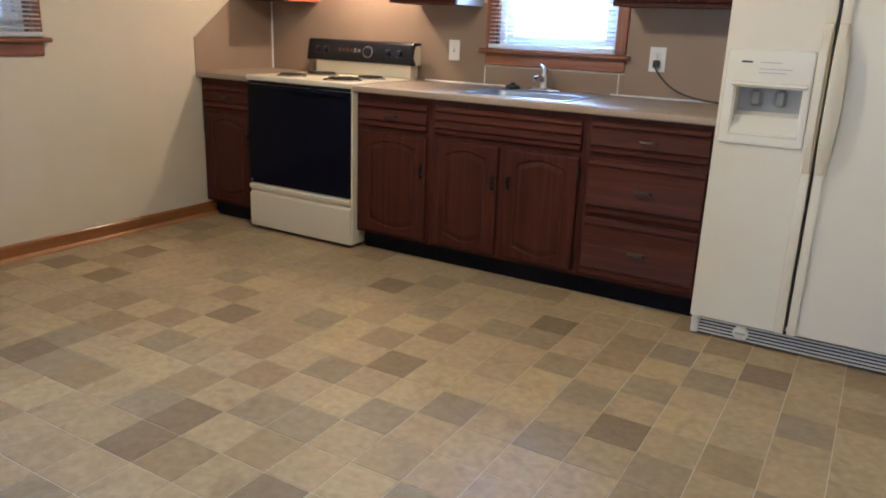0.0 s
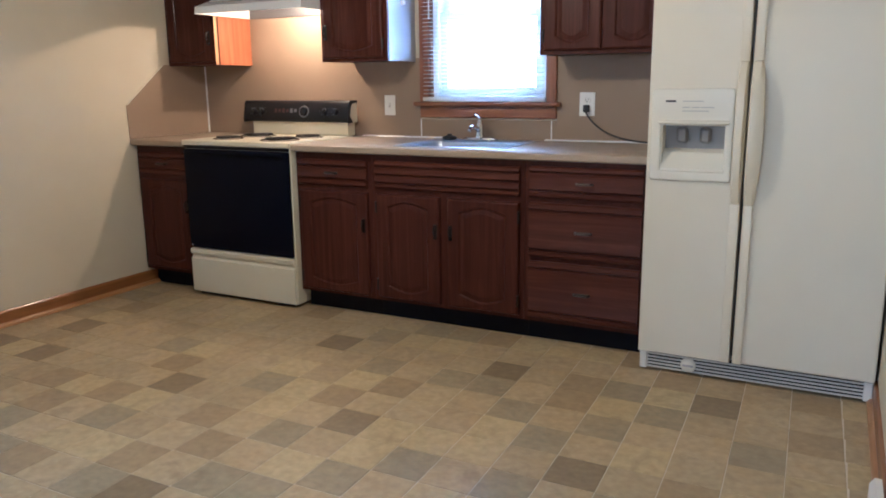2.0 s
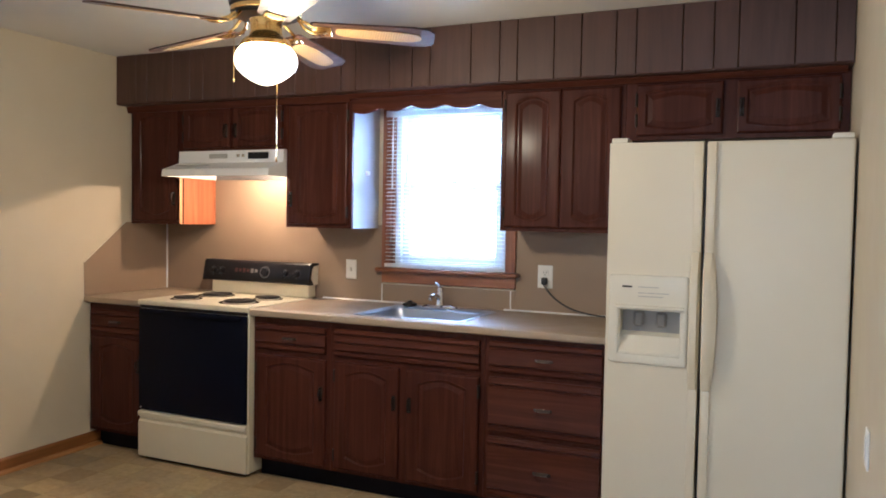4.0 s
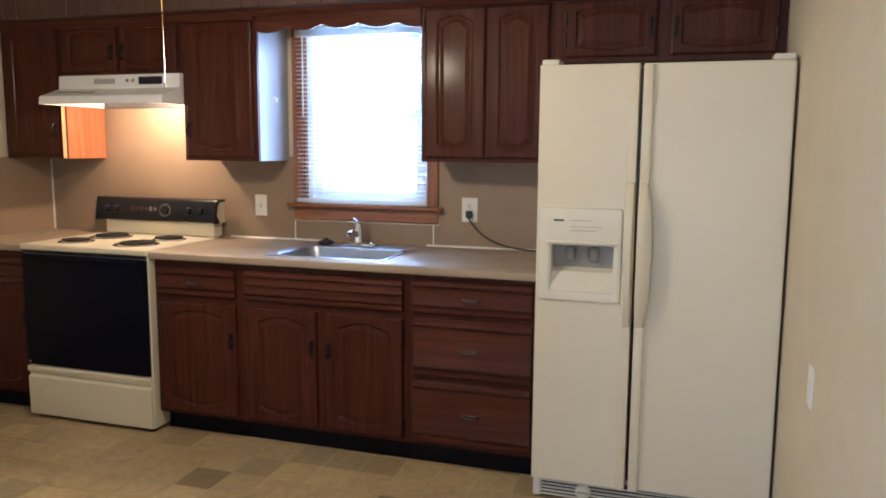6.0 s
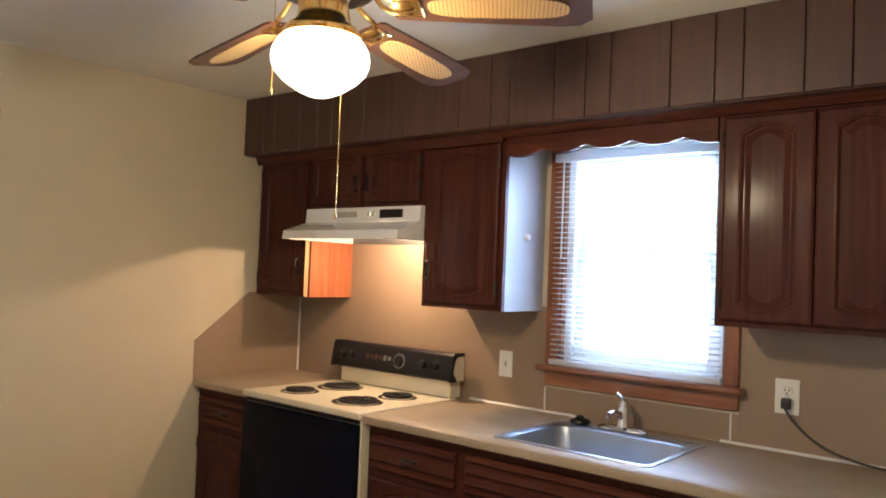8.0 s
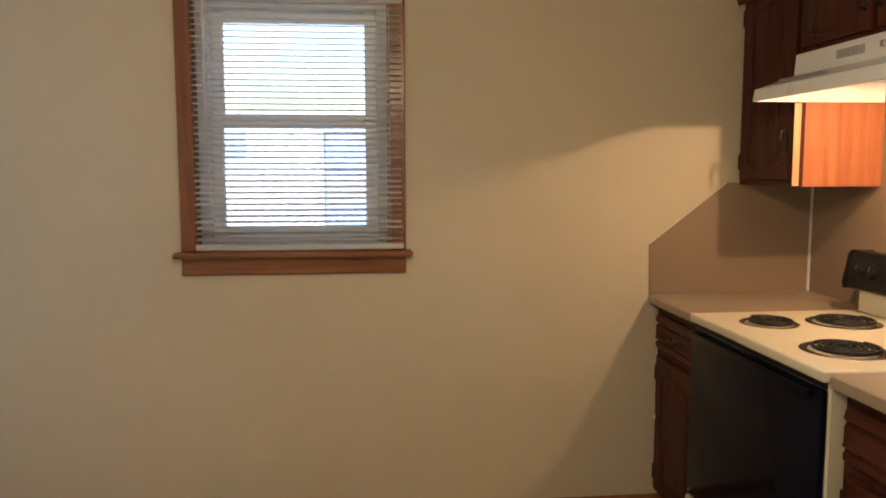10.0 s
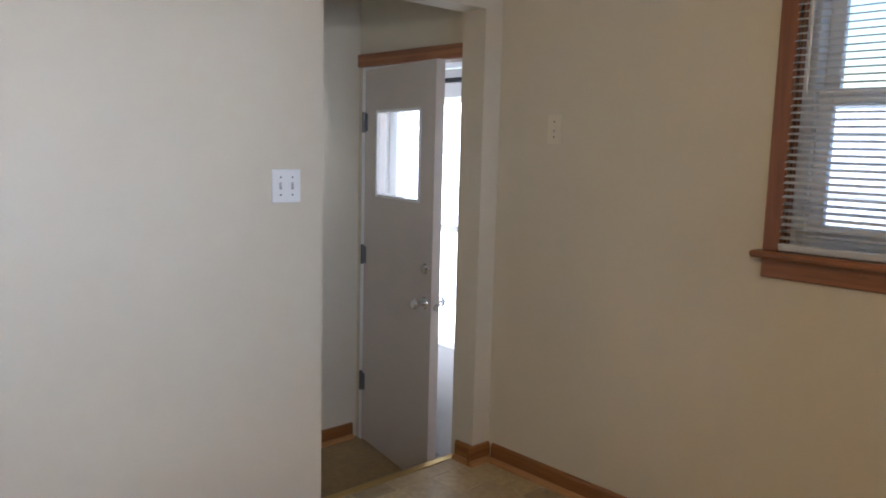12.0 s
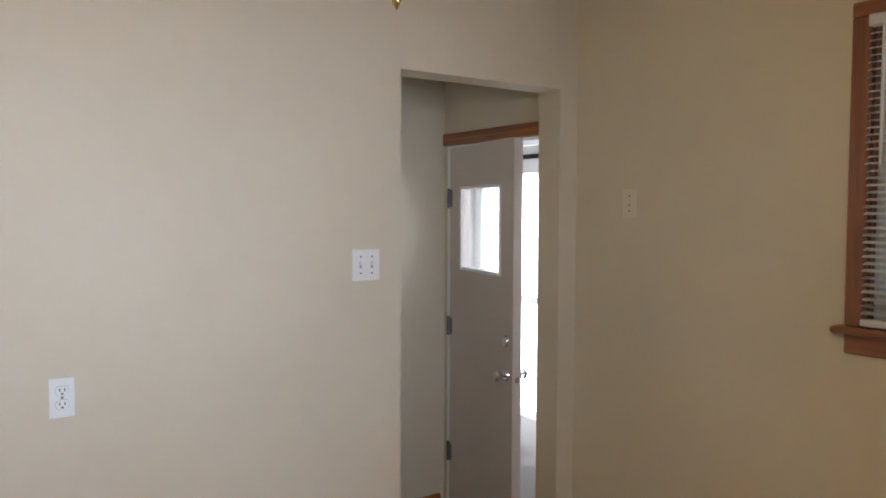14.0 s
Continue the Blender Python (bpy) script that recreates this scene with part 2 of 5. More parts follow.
def tile_material(name, tones, cream=0.55):
    """Printed stone on vinyl: a tone for each tile, clouds within it, creamy veins and dark patches."""
    m, nt, b = mat(name, 0.45, spec=0.2)
    v = coords(nt, world_space=True)
    info = nt.nodes.new("ShaderNodeObjectInfo")
    geo = nt.nodes.new("ShaderNodeNewGeometry")
    mx = nt.nodes.new("ShaderNodeMath")
    mx.operation = "ADD"
    nt.links.new(info.outputs["Random"], mx.inputs[0])
    nt.links.new(geo.outputs["Random Per Island"], mx.inputs[1])
    fr = nt.nodes.new("ShaderNodeMath")
    fr.operation = "FRACT"
    nt.links.new(mx.outputs[0], fr.inputs[0])
    shift = nt.nodes.new("ShaderNodeVectorMath")
    shift.operation = "MULTIPLY_ADD"
    nt.links.new(fr.outputs[0], shift.inputs[0])
    shift.inputs[1].default_value = (91, 47, 13)
    nt.links.new(v, shift.inputs[2])
    base = ramp(nt, fr.outputs[0], [(k / (len(tones) - 1), c) for k, c in enumerate(tones)])
    cloud = noise_tex(nt, shift.outputs[0], 7, 5, 0.62, 0.8)
    wide = noise_tex(nt, v, 2.2, 4, 0.6, 0.5)
    fine = noise_tex(nt, shift.outputs[0], 32, 4)
    veins = noise_tex(nt, shift.outputs[0], 11, 6, 0.68, 1.6)
    col = mix(nt, ramp(nt, cloud, [(0.45, (0.0,) * 3), (0.70, (cream,) * 3)]), base, (0.47, 0.345, 0.178))
    col = mix(nt, ramp(nt, cloud, [(0.30, (0.45,) * 3), (0.46, (0.0,) * 3)]), col, (0.25, 0.180, 0.098))
    col = mix(nt, ramp(nt, veins, [(0.58, (0.0,) * 3), (0.66, (cream * 0.7,) * 3)]), col, (0.50, 0.40, 0.245))
    col = mix(nt, ramp(nt, wide, [(0.45, (0.0,) * 3), (0.75, (0.22,) * 3)]), col, (0.33, 0.27, 0.165))
    col = mix(nt, 0.35, col, ramp(nt, fine, [(0.3, (0.5,) * 3), (0.7, (1.15,) * 3)]), "MULTIPLY")
    nt.links.new(col, b.inputs["Base Color"])
    nt.links.new(ramp(nt, cloud, [(0.3, (0.34,) * 3), (0.7, (0.5,) * 3)]), b.inputs["Roughness"])
    bump(nt, b, cloud, 0.2, 0.002)
    return m


def glass_material(name, rough=0.0, tint=(1, 1, 1)):
    m, nt, b = mat(name, rough)
    b.inputs["Base Color"].default_value = (*tint, 1)
    b.inputs["Transmission Weight"].default_value = 1.0
    b.inputs["IOR"].default_value = 1.45
    return m


def globe_material():
    m, nt, b = mat("lit_opal_glass", 0.3)
    b.inputs["Base Color"].default_value = (0.9, 0.88, 0.8, 1)
    b.inputs["Emission Color"].default_value = (1.0, 0.74, 0.38, 1)
    b.inputs["Emission Strength"].default_value = GLOBE
    return m


# thin blind slats let some of the daylight through
snt = SLAT.node_tree
through_slat = snt.nodes.new("ShaderNodeBsdfTranslucent")
through_slat.inputs["Color"].default_value = (0.80, 0.82, 0.84, 1)
slat_mix = snt.nodes.new("ShaderNodeMixShader")
slat_mix.inputs[0].default_value = 0.45
snt.links.new(snt.nodes["Principled BSDF"].outputs[0], slat_mix.inputs[1])
snt.links.new(through_slat.outputs[0], slat_mix.inputs[2])
snt.links.new(slat_mix.outputs[0], snt.nodes["Material Output"].inputs[0])
TILE = tile_material("tan_stone_print", [(0.398, 0.305, 0.171), (0.431, 0.333, 0.188), (0.459, 0.352, 0.199), (0.482, 0.374, 0.213), (0.414, 0.326, 0.188)])
TILE_DARK = tile_material("dark_stone_print", [(0.235, 0.176, 0.098), (0.258, 0.195, 0.110), (0.245, 0.190, 0.112)], 0.16)
TILE_BROWN = tile_material("brown_stone_print", [(0.335, 0.246, 0.132), (0.355, 0.265, 0.145), (0.372, 0.282, 0.155)], 0.30)
TILE_GREY = tile_material("grey_green_stone_print", [(0.305, 0.252, 0.152), (0.335, 0.274, 0.168), (0.318, 0.262, 0.163)], 0.36)
TILE_PALE = tile_material("cream_stone_print", [(0.493, 0.386, 0.202), (0.521, 0.409, 0.214)], 0.60)
COUNTER, GLASS, GLOBE_M = counter_material(), glass_material("clear_glass"), globe_material()
HOODBULB, _, hb = mat("hood_lens", 0.4)
hb.inputs["Base Color"].default_value = (0.8, 0.75, 0.6, 1)
hb.inputs["Emission Color"].default_value = (1.0, 0.66, 0.34, 1)
hb.inputs["Emission Strength"].default_value = 6.0

# ---------------------------------------------------------------- builders
ORIGIN = {}


def thing(name, at, label, category, group="", kind=""):
    ob = new(name)
    ob.empty_display_size = 0.05
    ob.location = at
    ORIGIN[ob] = Vector(at)
    return tagged(ob, label, category, group, kind)


def part(name, bm, material, parent=None, label="", smooth=False):
    """Links a bmesh, given in world coordinates, as one mesh object under a thing or a part."""
    o = ORIGIN[parent] if parent else Vector((0, 0, 0))
    bmesh.ops.translate(bm, vec=-o, verts=bm.verts[:])
    bmesh.ops.recalc_face_normals(bm, faces=bm.faces[:])
    me = bpy.data.meshes.new(name)
    bm.to_mesh(me)
    bm.free()
    me.materials.append(material)
    if smooth:
        for p in me.polygons:
            p.use_smooth = True
        me.set_sharp_from_angle(angle=radians(38))
    ob = new(name, me)
    if parent:
        ob.parent = parent
        ORIGIN[ob] = o
    else:
        ORIGIN[ob] = Vector((0, 0, 0))
    if label:
        ob["label"] = label
    return ob


def box(x0, x1, y0, y1, z0, z1, bevel=0.0, bm=None, seg=1):
    tmp = bmesh.new()
    bmesh.ops.create_cube(tmp, size=1, matrix=Matrix.Translation(((x0 + x1) / 2, (y0 + y1) / 2, (z0 + z1) / 2)) @ Matrix.Diagonal((abs(x1 - x0), abs(y1 - y0), abs(z1 - z0), 1)))
    if bevel:
        bmesh.ops.bevel(tmp, geom=tmp.edges[:], offset=bevel, segments=seg, affect="EDGES", profile=0.6)
    if bm is None:
        return tmp
    return merge(bm, tmp)


def merge(bm, tmp):
    me = bpy.data.meshes.new("tmp")
    tmp.to_mesh(me)
    tmp.free()
    bm.from_mesh(me)
    bpy.data.meshes.remove(me)
    return bm


def cyl(a, b, r, r2=None, n=16, bm=None):
    a, b = Vector(a), Vector(b)
    tmp = bmesh.new()
    d = b - a
    m = Matrix.Translation((a + b) / 2) @ d.to_track_quat("Z", "Y").to_matrix().to_4x4()
    bmesh.ops.create_cone(tmp, cap_ends=True, segments=n, radius1=r, radius2=r if r2 is None else r2, depth=d.length, matrix=m)
    return tmp if bm is None else merge(bm, tmp)


def lathe(profile, at, n=32, bm=None, turn=None):
    """Turns (radius, height) pairs about a vertical axis at the given place."""
    tmp = bmesh.new()
    rings = []
    for r, h in profile:
        rings.append([tmp.verts.new((r * math.cos(2 * math.pi * k / n), r * math.sin(2 * math.pi * k / n), h)) for k in range(n)] if r > 1e-5 else [tmp.verts.new((0, 0, h))])
    for p, q in zip(rings, rings[1:]):
        for k in range(n):
            f = [p[k % len(p)], p[(k + 1) % len(p)], q[(k + 1) % len(q)], q[k % len(q)]]
            f = [v for i, v in enumerate(f) if v not in f[:i]]
            if len(f) > 2:
                tmp.faces.new(f)
    m = Matrix.Translation(at) @ (turn if turn else Matrix.Identity(4))
    bmesh.ops.transform(tmp, matrix=m, verts=tmp.verts[:])
    return tmp if bm is None else merge(bm, tmp)


def tube(points, r, n=8, bm=None):
    tmp = bmesh.new()
    pts = [Vector(p) for p in points]
    rings = []
    for i, p in enumerate(pts):
        d = (pts[min(i + 1, len(pts) - 1)] - pts[max(i - 1, 0)]).normalized()
        side = d.cross(Vector((0, 0, 1)))
        if side.length < 1e-3:
            side = Vector((1, 0, 0))
        side.normalize()
        up = side.cross(d)
        rings.append([tmp.verts.new(p + r * (math.cos(2 * math.pi * k / n) * side + math.sin(2 * math.pi * k / n) * up)) for k in range(n)])
    for p, q in zip(rings, rings[1:]):
        for k in range(n):
            tmp.faces.new((p[k], p[(k + 1) % n], q[(k + 1) % n], q[k]))
    tmp.faces.new(rings[0])
    tmp.faces.new(rings[-1])
    return tmp if bm is None else merge(bm, tmp)


def extrude(profile, axis, a, b, bm=None):
    """A prism: the profile lies in the plane across the axis (x: (y, z); y: (x, z); z: (x, y))."""
    tmp = bmesh.new()
    put = {"x": lambda t, p: (t, p[0], p[1]), "y": lambda t, p: (p[0], t, p[1]), "z": lambda t, p: (p[0], p[1], t)}[axis]
    one = [tmp.verts.new(put(a, p)) for p in profile]
    two = [tmp.verts.new(put(b, p)) for p in profile]
    n = len(profile)
    for k in range(n):
        tmp.faces.new((one[k], one[(k + 1) % n], two[(k + 1) % n], two[k]))
    tmp.faces.new(one)
    tmp.faces.new(two)
    return tmp if bm is None else merge(bm, tmp)


def slab_with_hole(bm, axis, t0, t1, u0, u1, v0, v1, holes):
    """A wall between t0 and t1 across the axis, over u0..u1 and up v0..v1, with holes (u0, u1, v0, v1), as abutting blocks."""
    us = sorted({u0, u1, *(h[0] for h in holes), *(h[1] for h in holes)})
    for a, b in zip(us, us[1:]):
        cuts = sorted((h[2], h[3]) for h in holes if h[0] <= a + 1e-6 and h[1] >= b - 1e-6)
        z = v0
        for c, d in cuts + [(v1, v1)]:
            if c > z + 1e-6:
                box(*((t0, t1, a, b) if axis == "x" else (a, b, t0, t1)), z, c, bm=bm)
            z = d
    bmesh.ops.remove_doubles(bm, verts=bm.verts[:], dist=1e-5)
    return bm

# ---------------------------------------------------------------- the setting
XR, YS, ZC = 4.024, -3.657, 2.366          # right wall, south wall, ceiling
OPEN_L, OPEN_R, OPEN_TOP = 0.100, 0.903, 1.976
JAMB = 3.118
LAND = -0.195                           # landing floor behind the opening


def setting(name, bm, material, label, category, smooth=False):
    return tagged(part(name, bm, material, None, label, smooth), label, category, kind="structure")


wall_north = setting("wall_north", slab_with_hole(bmesh.new(), "y", 0.0, 0.2, -0.2, XR + 0.15, -0.3, ZC, [(1.70, 2.41, 1.12, 2.04)]), WALL, "beige painted plaster wall behind the cabinets", "wall")
wall_west = setting("wall_west", slab_with_hole(bmesh.new(), "x", -0.2, 0.0, -6.2, 0.0, -0.3, ZC, [(-2.40, -1.69, 1.115, 2.045), (-4.63, -3.85, LAND, 1.80)]), WALL, "plain beige painted plaster wall with a window", "wall")
wall_east = setting("wall_east", box(XR, XR + 0.15, -6.2, 0.0, -0.3, ZC), WALL, "plain beige painted wall beside the refrigerator", "wall")
wall_south = setting("wall_south", slab_with_hole(bmesh.new(), "y", YS - 0.135, YS, 0.0, XR, -0.3, ZC, [(OPEN_L, OPEN_R, -0.3, OPEN_TOP), (JAMB, XR, -0.3, 2.05)]), WALL, "beige painted wall with an open doorway", "wall")
wall_landing = setting("wall_landing", box(0.0, 1.45, -4.78, -4.66, -0.3, ZC), WALL, "beige painted wall of the back landing", "wall")
wall_landing_2 = setting("wall_landing_2", box(1.33, 1.45, -4.66, YS - 0.135, -0.3, ZC), WALL, "beige painted side wall of the landing", "wall")
# unseen wall; its window opening is assumed, made for the added lamp
wall_room = setting("wall_room", slab_with_hole(bmesh.new(), "y", -6.35, -6.2, -0.2, XR + 0.15, -0.3, ZC, [(2.3, 3.7, 0.9, 2.1)]), WALL, "plain beige wall of the next room", "wall")
ceiling = setting("ceiling", box(-0.2, XR + 0.15, -6.35, 0.2, ZC, ZC + 0.12), CEIL, "white painted plaster ceiling", "ceiling")
floor = setting("floor", box(0.0, XR, YS - 0.130, 0.0, -0.2, -0.0015), GROUT, "tan stone-look tile floor with pale joints", "floor")
floor_room = setting("floor_room", box(1.45, XR, -6.2, YS - 0.130, -0.2, -0.002), OAKX, "wood floor of the next room", "floor")
floor_landing = setting("floor_landing", box(0.0, 1.33, -4.66, YS - 0.130, -0.28, LAND), TILE_BROWN, "brown vinyl floor of the lower landing", "floor")
strip = setting("threshold_strip", extrude([(YS - 0.1355, -0.012), (YS - 0.1355, 0.006), (YS - 0.130, 0.008), (YS - 0.100, 0.004), (YS - 0.100, -0.001), (YS - 0.130, -0.001), (YS - 0.130, -0.012)], "x", OPEN_L, OPEN_R), STRIP, "brass edging strip on the threshold", "trim")

BASE = [(0, 0.0), (0.013, 0.0), (0.013, 0.070), (0.011, 0.078), (0.006, 0.084), (0, 0.085)]
SHOE_EDGE = [(0.0132, 0.0), (0.031, 0.0), (0.031, 0.006), (0.029, 0.012), (0.024, 0.018), (0.018, 0.0215), (0.0132, 0.022)]


def baseboard(axis, wall, side, a, b, z=0.0, name="baseboard"):
    """A board with a shoe moulding, along an axis, on a wall face, standing out to the given side."""
    along = "x" if axis == "x" else "y"
    board = setting(name, extrude([(wall + side * d, z + h) for d, h in BASE], along, a, b), BOARDX if axis == "x" else BOARD, "varnished oak baseboard with a shoe moulding", "baseboard")
    part("shoe_moulding", extrude([(wall + side * d, z + h) for d, h in SHOE_EDGE], along, a, b), SHOEX if axis == "x" else SHOE, board, "rounded shoe moulding, its lit top put into a paler colour", True)
    return board


baseboard("y", 0.0, 1, YS + 0.031, -0.558)
baseboard("x", YS, 1, 0.0, OPEN_L + 0.031)
baseboard("y", OPEN_L, 1, YS - 0.100, YS)
baseboard("x", YS, 1, OPEN_R, JAMB)
baseboard("y", XR, -1, YS, -0.72)
baseboard("x", -4.66, 1, 0.03, 1.33, LAND)


# ---------------------------------------------------------------- windows
def double_hung(name, axis, mid, half, z0, z1, face, out, label):
    """A white two-sash window in a wall opening. face: the wall's inner plane; out: which way is outdoors along the other axis."""
    w = thing(name, (mid, face, z0) if axis == "x" else (face, mid, z0), label, "window", kind="structure")

    def bx(a0, a1, d0, d1, c0, c1, bev=0.004):
        lo, hi = sorted((face + out * d0, face + out * d1))
        return box(mid + a0, mid + a1, lo, hi, c0, c1, bev) if axis == "x" else box(lo, hi, mid + a0, mid + a1, c0, c1, bev)

    f = 0.045
    part("window_frame", bx(-half, -half + f, 0.03, 0.15, z0, z1), VINYL, w)
    part("window_frame", bx(half - f, half, 0.03, 0.15, z0, z1), VINYL, w)
    part("window_frame", bx(-half + f, half - f, 0.03, 0.15, z1 - f, z1), VINYL, w)
    part("window_sill", bx(-half + f, half - f, 0.03, 0.17, z0, z0 + 0.03), VINYL, w)
    zm = (z0 + z1) / 2 + 0.01
    s = 0.045
    for a, b, d in ((z0 + 0.03, zm + 0.02, 0.055), (zm - 0.02, z1 - f, 0.095)):
        sash = part("sash", bx(-half + f, -half + f + s, d, d + 0.035, a, b), VINYL, w)
        part("stile", bx(half - f - s, half - f, d, d + 0.035, a, b), VINYL, sash)
        part("rail", bx(-half + f + s, half - f - s, d, d + 0.035, a, a + s), VINYL, sash)
        part("rail", bx(-half + f + s, half - f - s, d, d + 0.035, b - s, b), VINYL, sash)
        pane = part("pane", bx(-half + f + s, half - f - s, d + 0.015, d + 0.019, a + s, b - s, 0), GLASS, sash)
        pane.visible_shadow = False
    if axis == "x":
        part("sash_lock", bx(-0.03, 0.03, 0.04, 0.06, zm + 0.018, zm + 0.032, 0.003), WHITE, w)
    return w


double_hung("window_1", "x", 2.055, 0.355, 1.12, 2.04, 0.0, 1, "white double-hung window behind a raised-slat blind over the sink")
double_hung("window_2", "y", -2.045, 0.355, 1.115, 2.045, 0.0, -1, "white double-hung window with an open-slat blind")


def casing(name, axis, face, side, a, b, z0, z1, head):
    """Oak side casings, an optional head casing, a stool and an apron."""
    c = thing(name, ((a + b) / 2, face, z0) if axis == "x" else (face, (a + b) / 2, z0), "varnished oak window casing with a moulded stool", "window trim", kind="structure")

    def bx(u0, u1, d0, d1, v0, v1, bev=0.004):
        lo, hi = sorted((face + side * d0, face + side * d1))
        return box(u0, u1, lo, hi, v0, v1, bev) if axis == "x" else box(lo, hi, u0, u1, v0, v1, bev)

    grain = OAKX if axis == "x" else OAK
    w = 0.058
    part("side_casing", bx(a, a + w, 0, 0.02, z0, z1), OAKZ, c)
    part("side_casing", bx(b - w, b, 0, 0.02, z0, z1), OAKZ, c)
    if head:
        part("head_casing", bx(a, b, 0, 0.021, z1, z1 + w * 0.8), grain, c)
    part("stool", bx(a - 0.025, b + 0.025, 0, 0.062, z0 - 0.022, z0, 0.007), grain, c)
    part("apron", bx(a, b, 0, 0.018, z0 - 0.088, z0 - 0.022, 0.004), grain, c)
    # reveals inside the opening
    for u0, u1, v0, v1 in ((a + w - 0.002, a + w + 0.008, z0, z1), (b - w - 0.008, b - w + 0.002, z0, z1)):
        part("reveal", bx(u0, u1, -0.03, 0.0, v0, v1, 0), OAKZ, c)
    return c


casing("window_casing_1", "x", 0.0, -1, 1.645, 2.465, 1.118, 2.066, False)
casing("window_casing_2", "y", 0.0, 1, -2.461, -1.631, 1.101, 2.045, True)


def blind(name, axis, face, side, a, b, z_low, z_top, tilt, label):
    """A horizontal blind: headrail, many slats, ladder cords, bottom rail, tilt wand."""
    n = thing(name, ((a + b) / 2, face, z_top) if axis == "x" else (face, (a + b) / 2, z_top), label, "window blind")
    depth = 0.021

    def tr(u, d, z):
        return (u, face + side * d, z) if axis == "x" else (face + side * d, u, z)

    def bx(u0, u1, d0, d1, v0, v1, bev=0.003):
        lo, hi = sorted((face + side * d0, face + side * d1))
        return box(u0, u1, lo, hi, v0, v1, bev) if axis == "x" else box(lo, hi, u0, u1, v0, v1, bev)

    part("headrail", bx(a, b, depth - 0.016, depth + 0.014, z_top - 0.036, z_top), SLAT, n)
    part("bottom_rail", bx(a, b, depth - 0.013, depth + 0.013, z_low, z_low + 0.022), SLAT, n)
    pitch = 0.0212
    count = int((z_top - 0.05 - z_low - 0.03) / pitch)
    bm = bmesh.new()
    rows = []
    for k in range(5):
        s = (k - 2) / 2 * 0.0125
        h = 0.0022 * (1 - (k - 2) ** 2 / 4)
        d, z = s * math.cos(tilt) - h * math.sin(tilt), s * math.sin(tilt) + h * math.cos(tilt)
        rows.append([bm.verts.new(tr(u, d + depth, z)) for u in (a + 0.004, b - 0.004)])
    for p, q in zip(rows, rows[1:]):
        bm.faces.new((p[0], p[1], q[1], q[0]))
    bmesh.ops.solidify(bm, geom=bm.faces[:], thickness=0.0006)
    first = part("slat", bm, SLAT, n)
    first.location = (0, 0, z_top)
    base = z_low + 0.03
    rnd = random.Random(7)
    for k in range(count):
        z = base + (k + 0.5) * (z_top - 0.045 - base) / count
        ob = first if k == 0 else new("slat", first.data)
        ob.parent = n
        ob.location = (0, 0, z)
        ob.rotation_euler = (0, rnd.uniform(-0.002, 0.002), 0) if axis == "x" else (rnd.uniform(-0.002, 0.002), 0, 0)
    for u in ((a + 0.09, (a + b) / 2, b - 0.09) if axis == "x" else (a + 0.05, b - 0.05)):
        for d in (-0.0125, 0.0125):
            part("ladder_cord", cyl(tr(u, depth + d, z_low + 0.01), tr(u, depth + d, z_top - 0.02), 0.0009, n=5), CORD, n)
    part("tilt_wand", cyl(tr(a + 0.05, depth + 0.02, z_top - 0.45), tr(a + 0.05, depth + 0.018, z_top - 0.03), 0.0035, n=6), WHITE, n)
    return n


blind("window_blind", "x", 0.0, -1, 1.672, 2.405, 1.122, 2.02, radians(-9), "white slatted blind lowered over the sink window")
blind("window_blind", "y", 0.0, 1, -2.405, -1.640, 1.106, 2.045, radians(-19), "white slatted blind lowered with open slats")


# ---------------------------------------------------------------- cabinets
def arch_panel(x0, x1, z0, z1, y, thick, arch=0.03, border=0.055, sideways=False):
    """A door slab facing -y with a raised panel inside a routed outline, arched above and below."""
    bm = bmesh.new()
    cx, cz = (x0 + x1) / 2, (z0 + z1) / 2
    n = 12

    def outline(inset, a, depth):
        l, r, lo, hi = x0 + inset, x1 - inset, z0 + inset, z1 - inset
        pts = []
        for side in range(4):
            for k in range(n):
                t = k / n
                s = math.sin(math.pi * t)
                if sideways:
                    p = [(l + (r - l) * t, lo), (r + a * s, lo + (hi - lo) * t), (r - (r - l) * t, hi), (l - a * s, hi - (hi - lo) * t)][side]
                else:
                    p = [(l + (r - l) * t, lo - a * s), (r, lo + (hi - lo) * t), (r - (r - l) * t, hi + a * s), (l, hi - (hi - lo) * t)][side]
                pts.append((p[0], y + depth, p[1]))
        return pts

    e = 0.010
    b = border + arch * 0.6
    loops = [outline(0, 0, thick), outline(0, 0, e), outline(e * 0.3, 0, e * 0.3), outline(e, 0, 0), outline(b - 0.006, arch, 0), outline(b, arch, -0.001), outline(b + 0.005, arch, 0.001), outline(b + 0.009, arch, 0.006),
             outline(b + 0.014, arch, 0.006), outline(b + 0.034, arch, 0.001)]
    rings = [[bm.verts.new(p) for p in lp] for lp in loops]
    m = 4 * n
    for p, q in zip(rings, rings[1:]):
        for k in range(m):
            bm.faces.new((p[k], p[(k + 1) % m], q[(k + 1) % m], q[k]))
    mid = bm.verts.new((cx, y + 0.001, cz))
    for k in range(m):
        bm.faces.new((rings[-1][k], rings[-1][(k + 1) % m], mid))
    bm.faces.new(rings[0])
    return bm


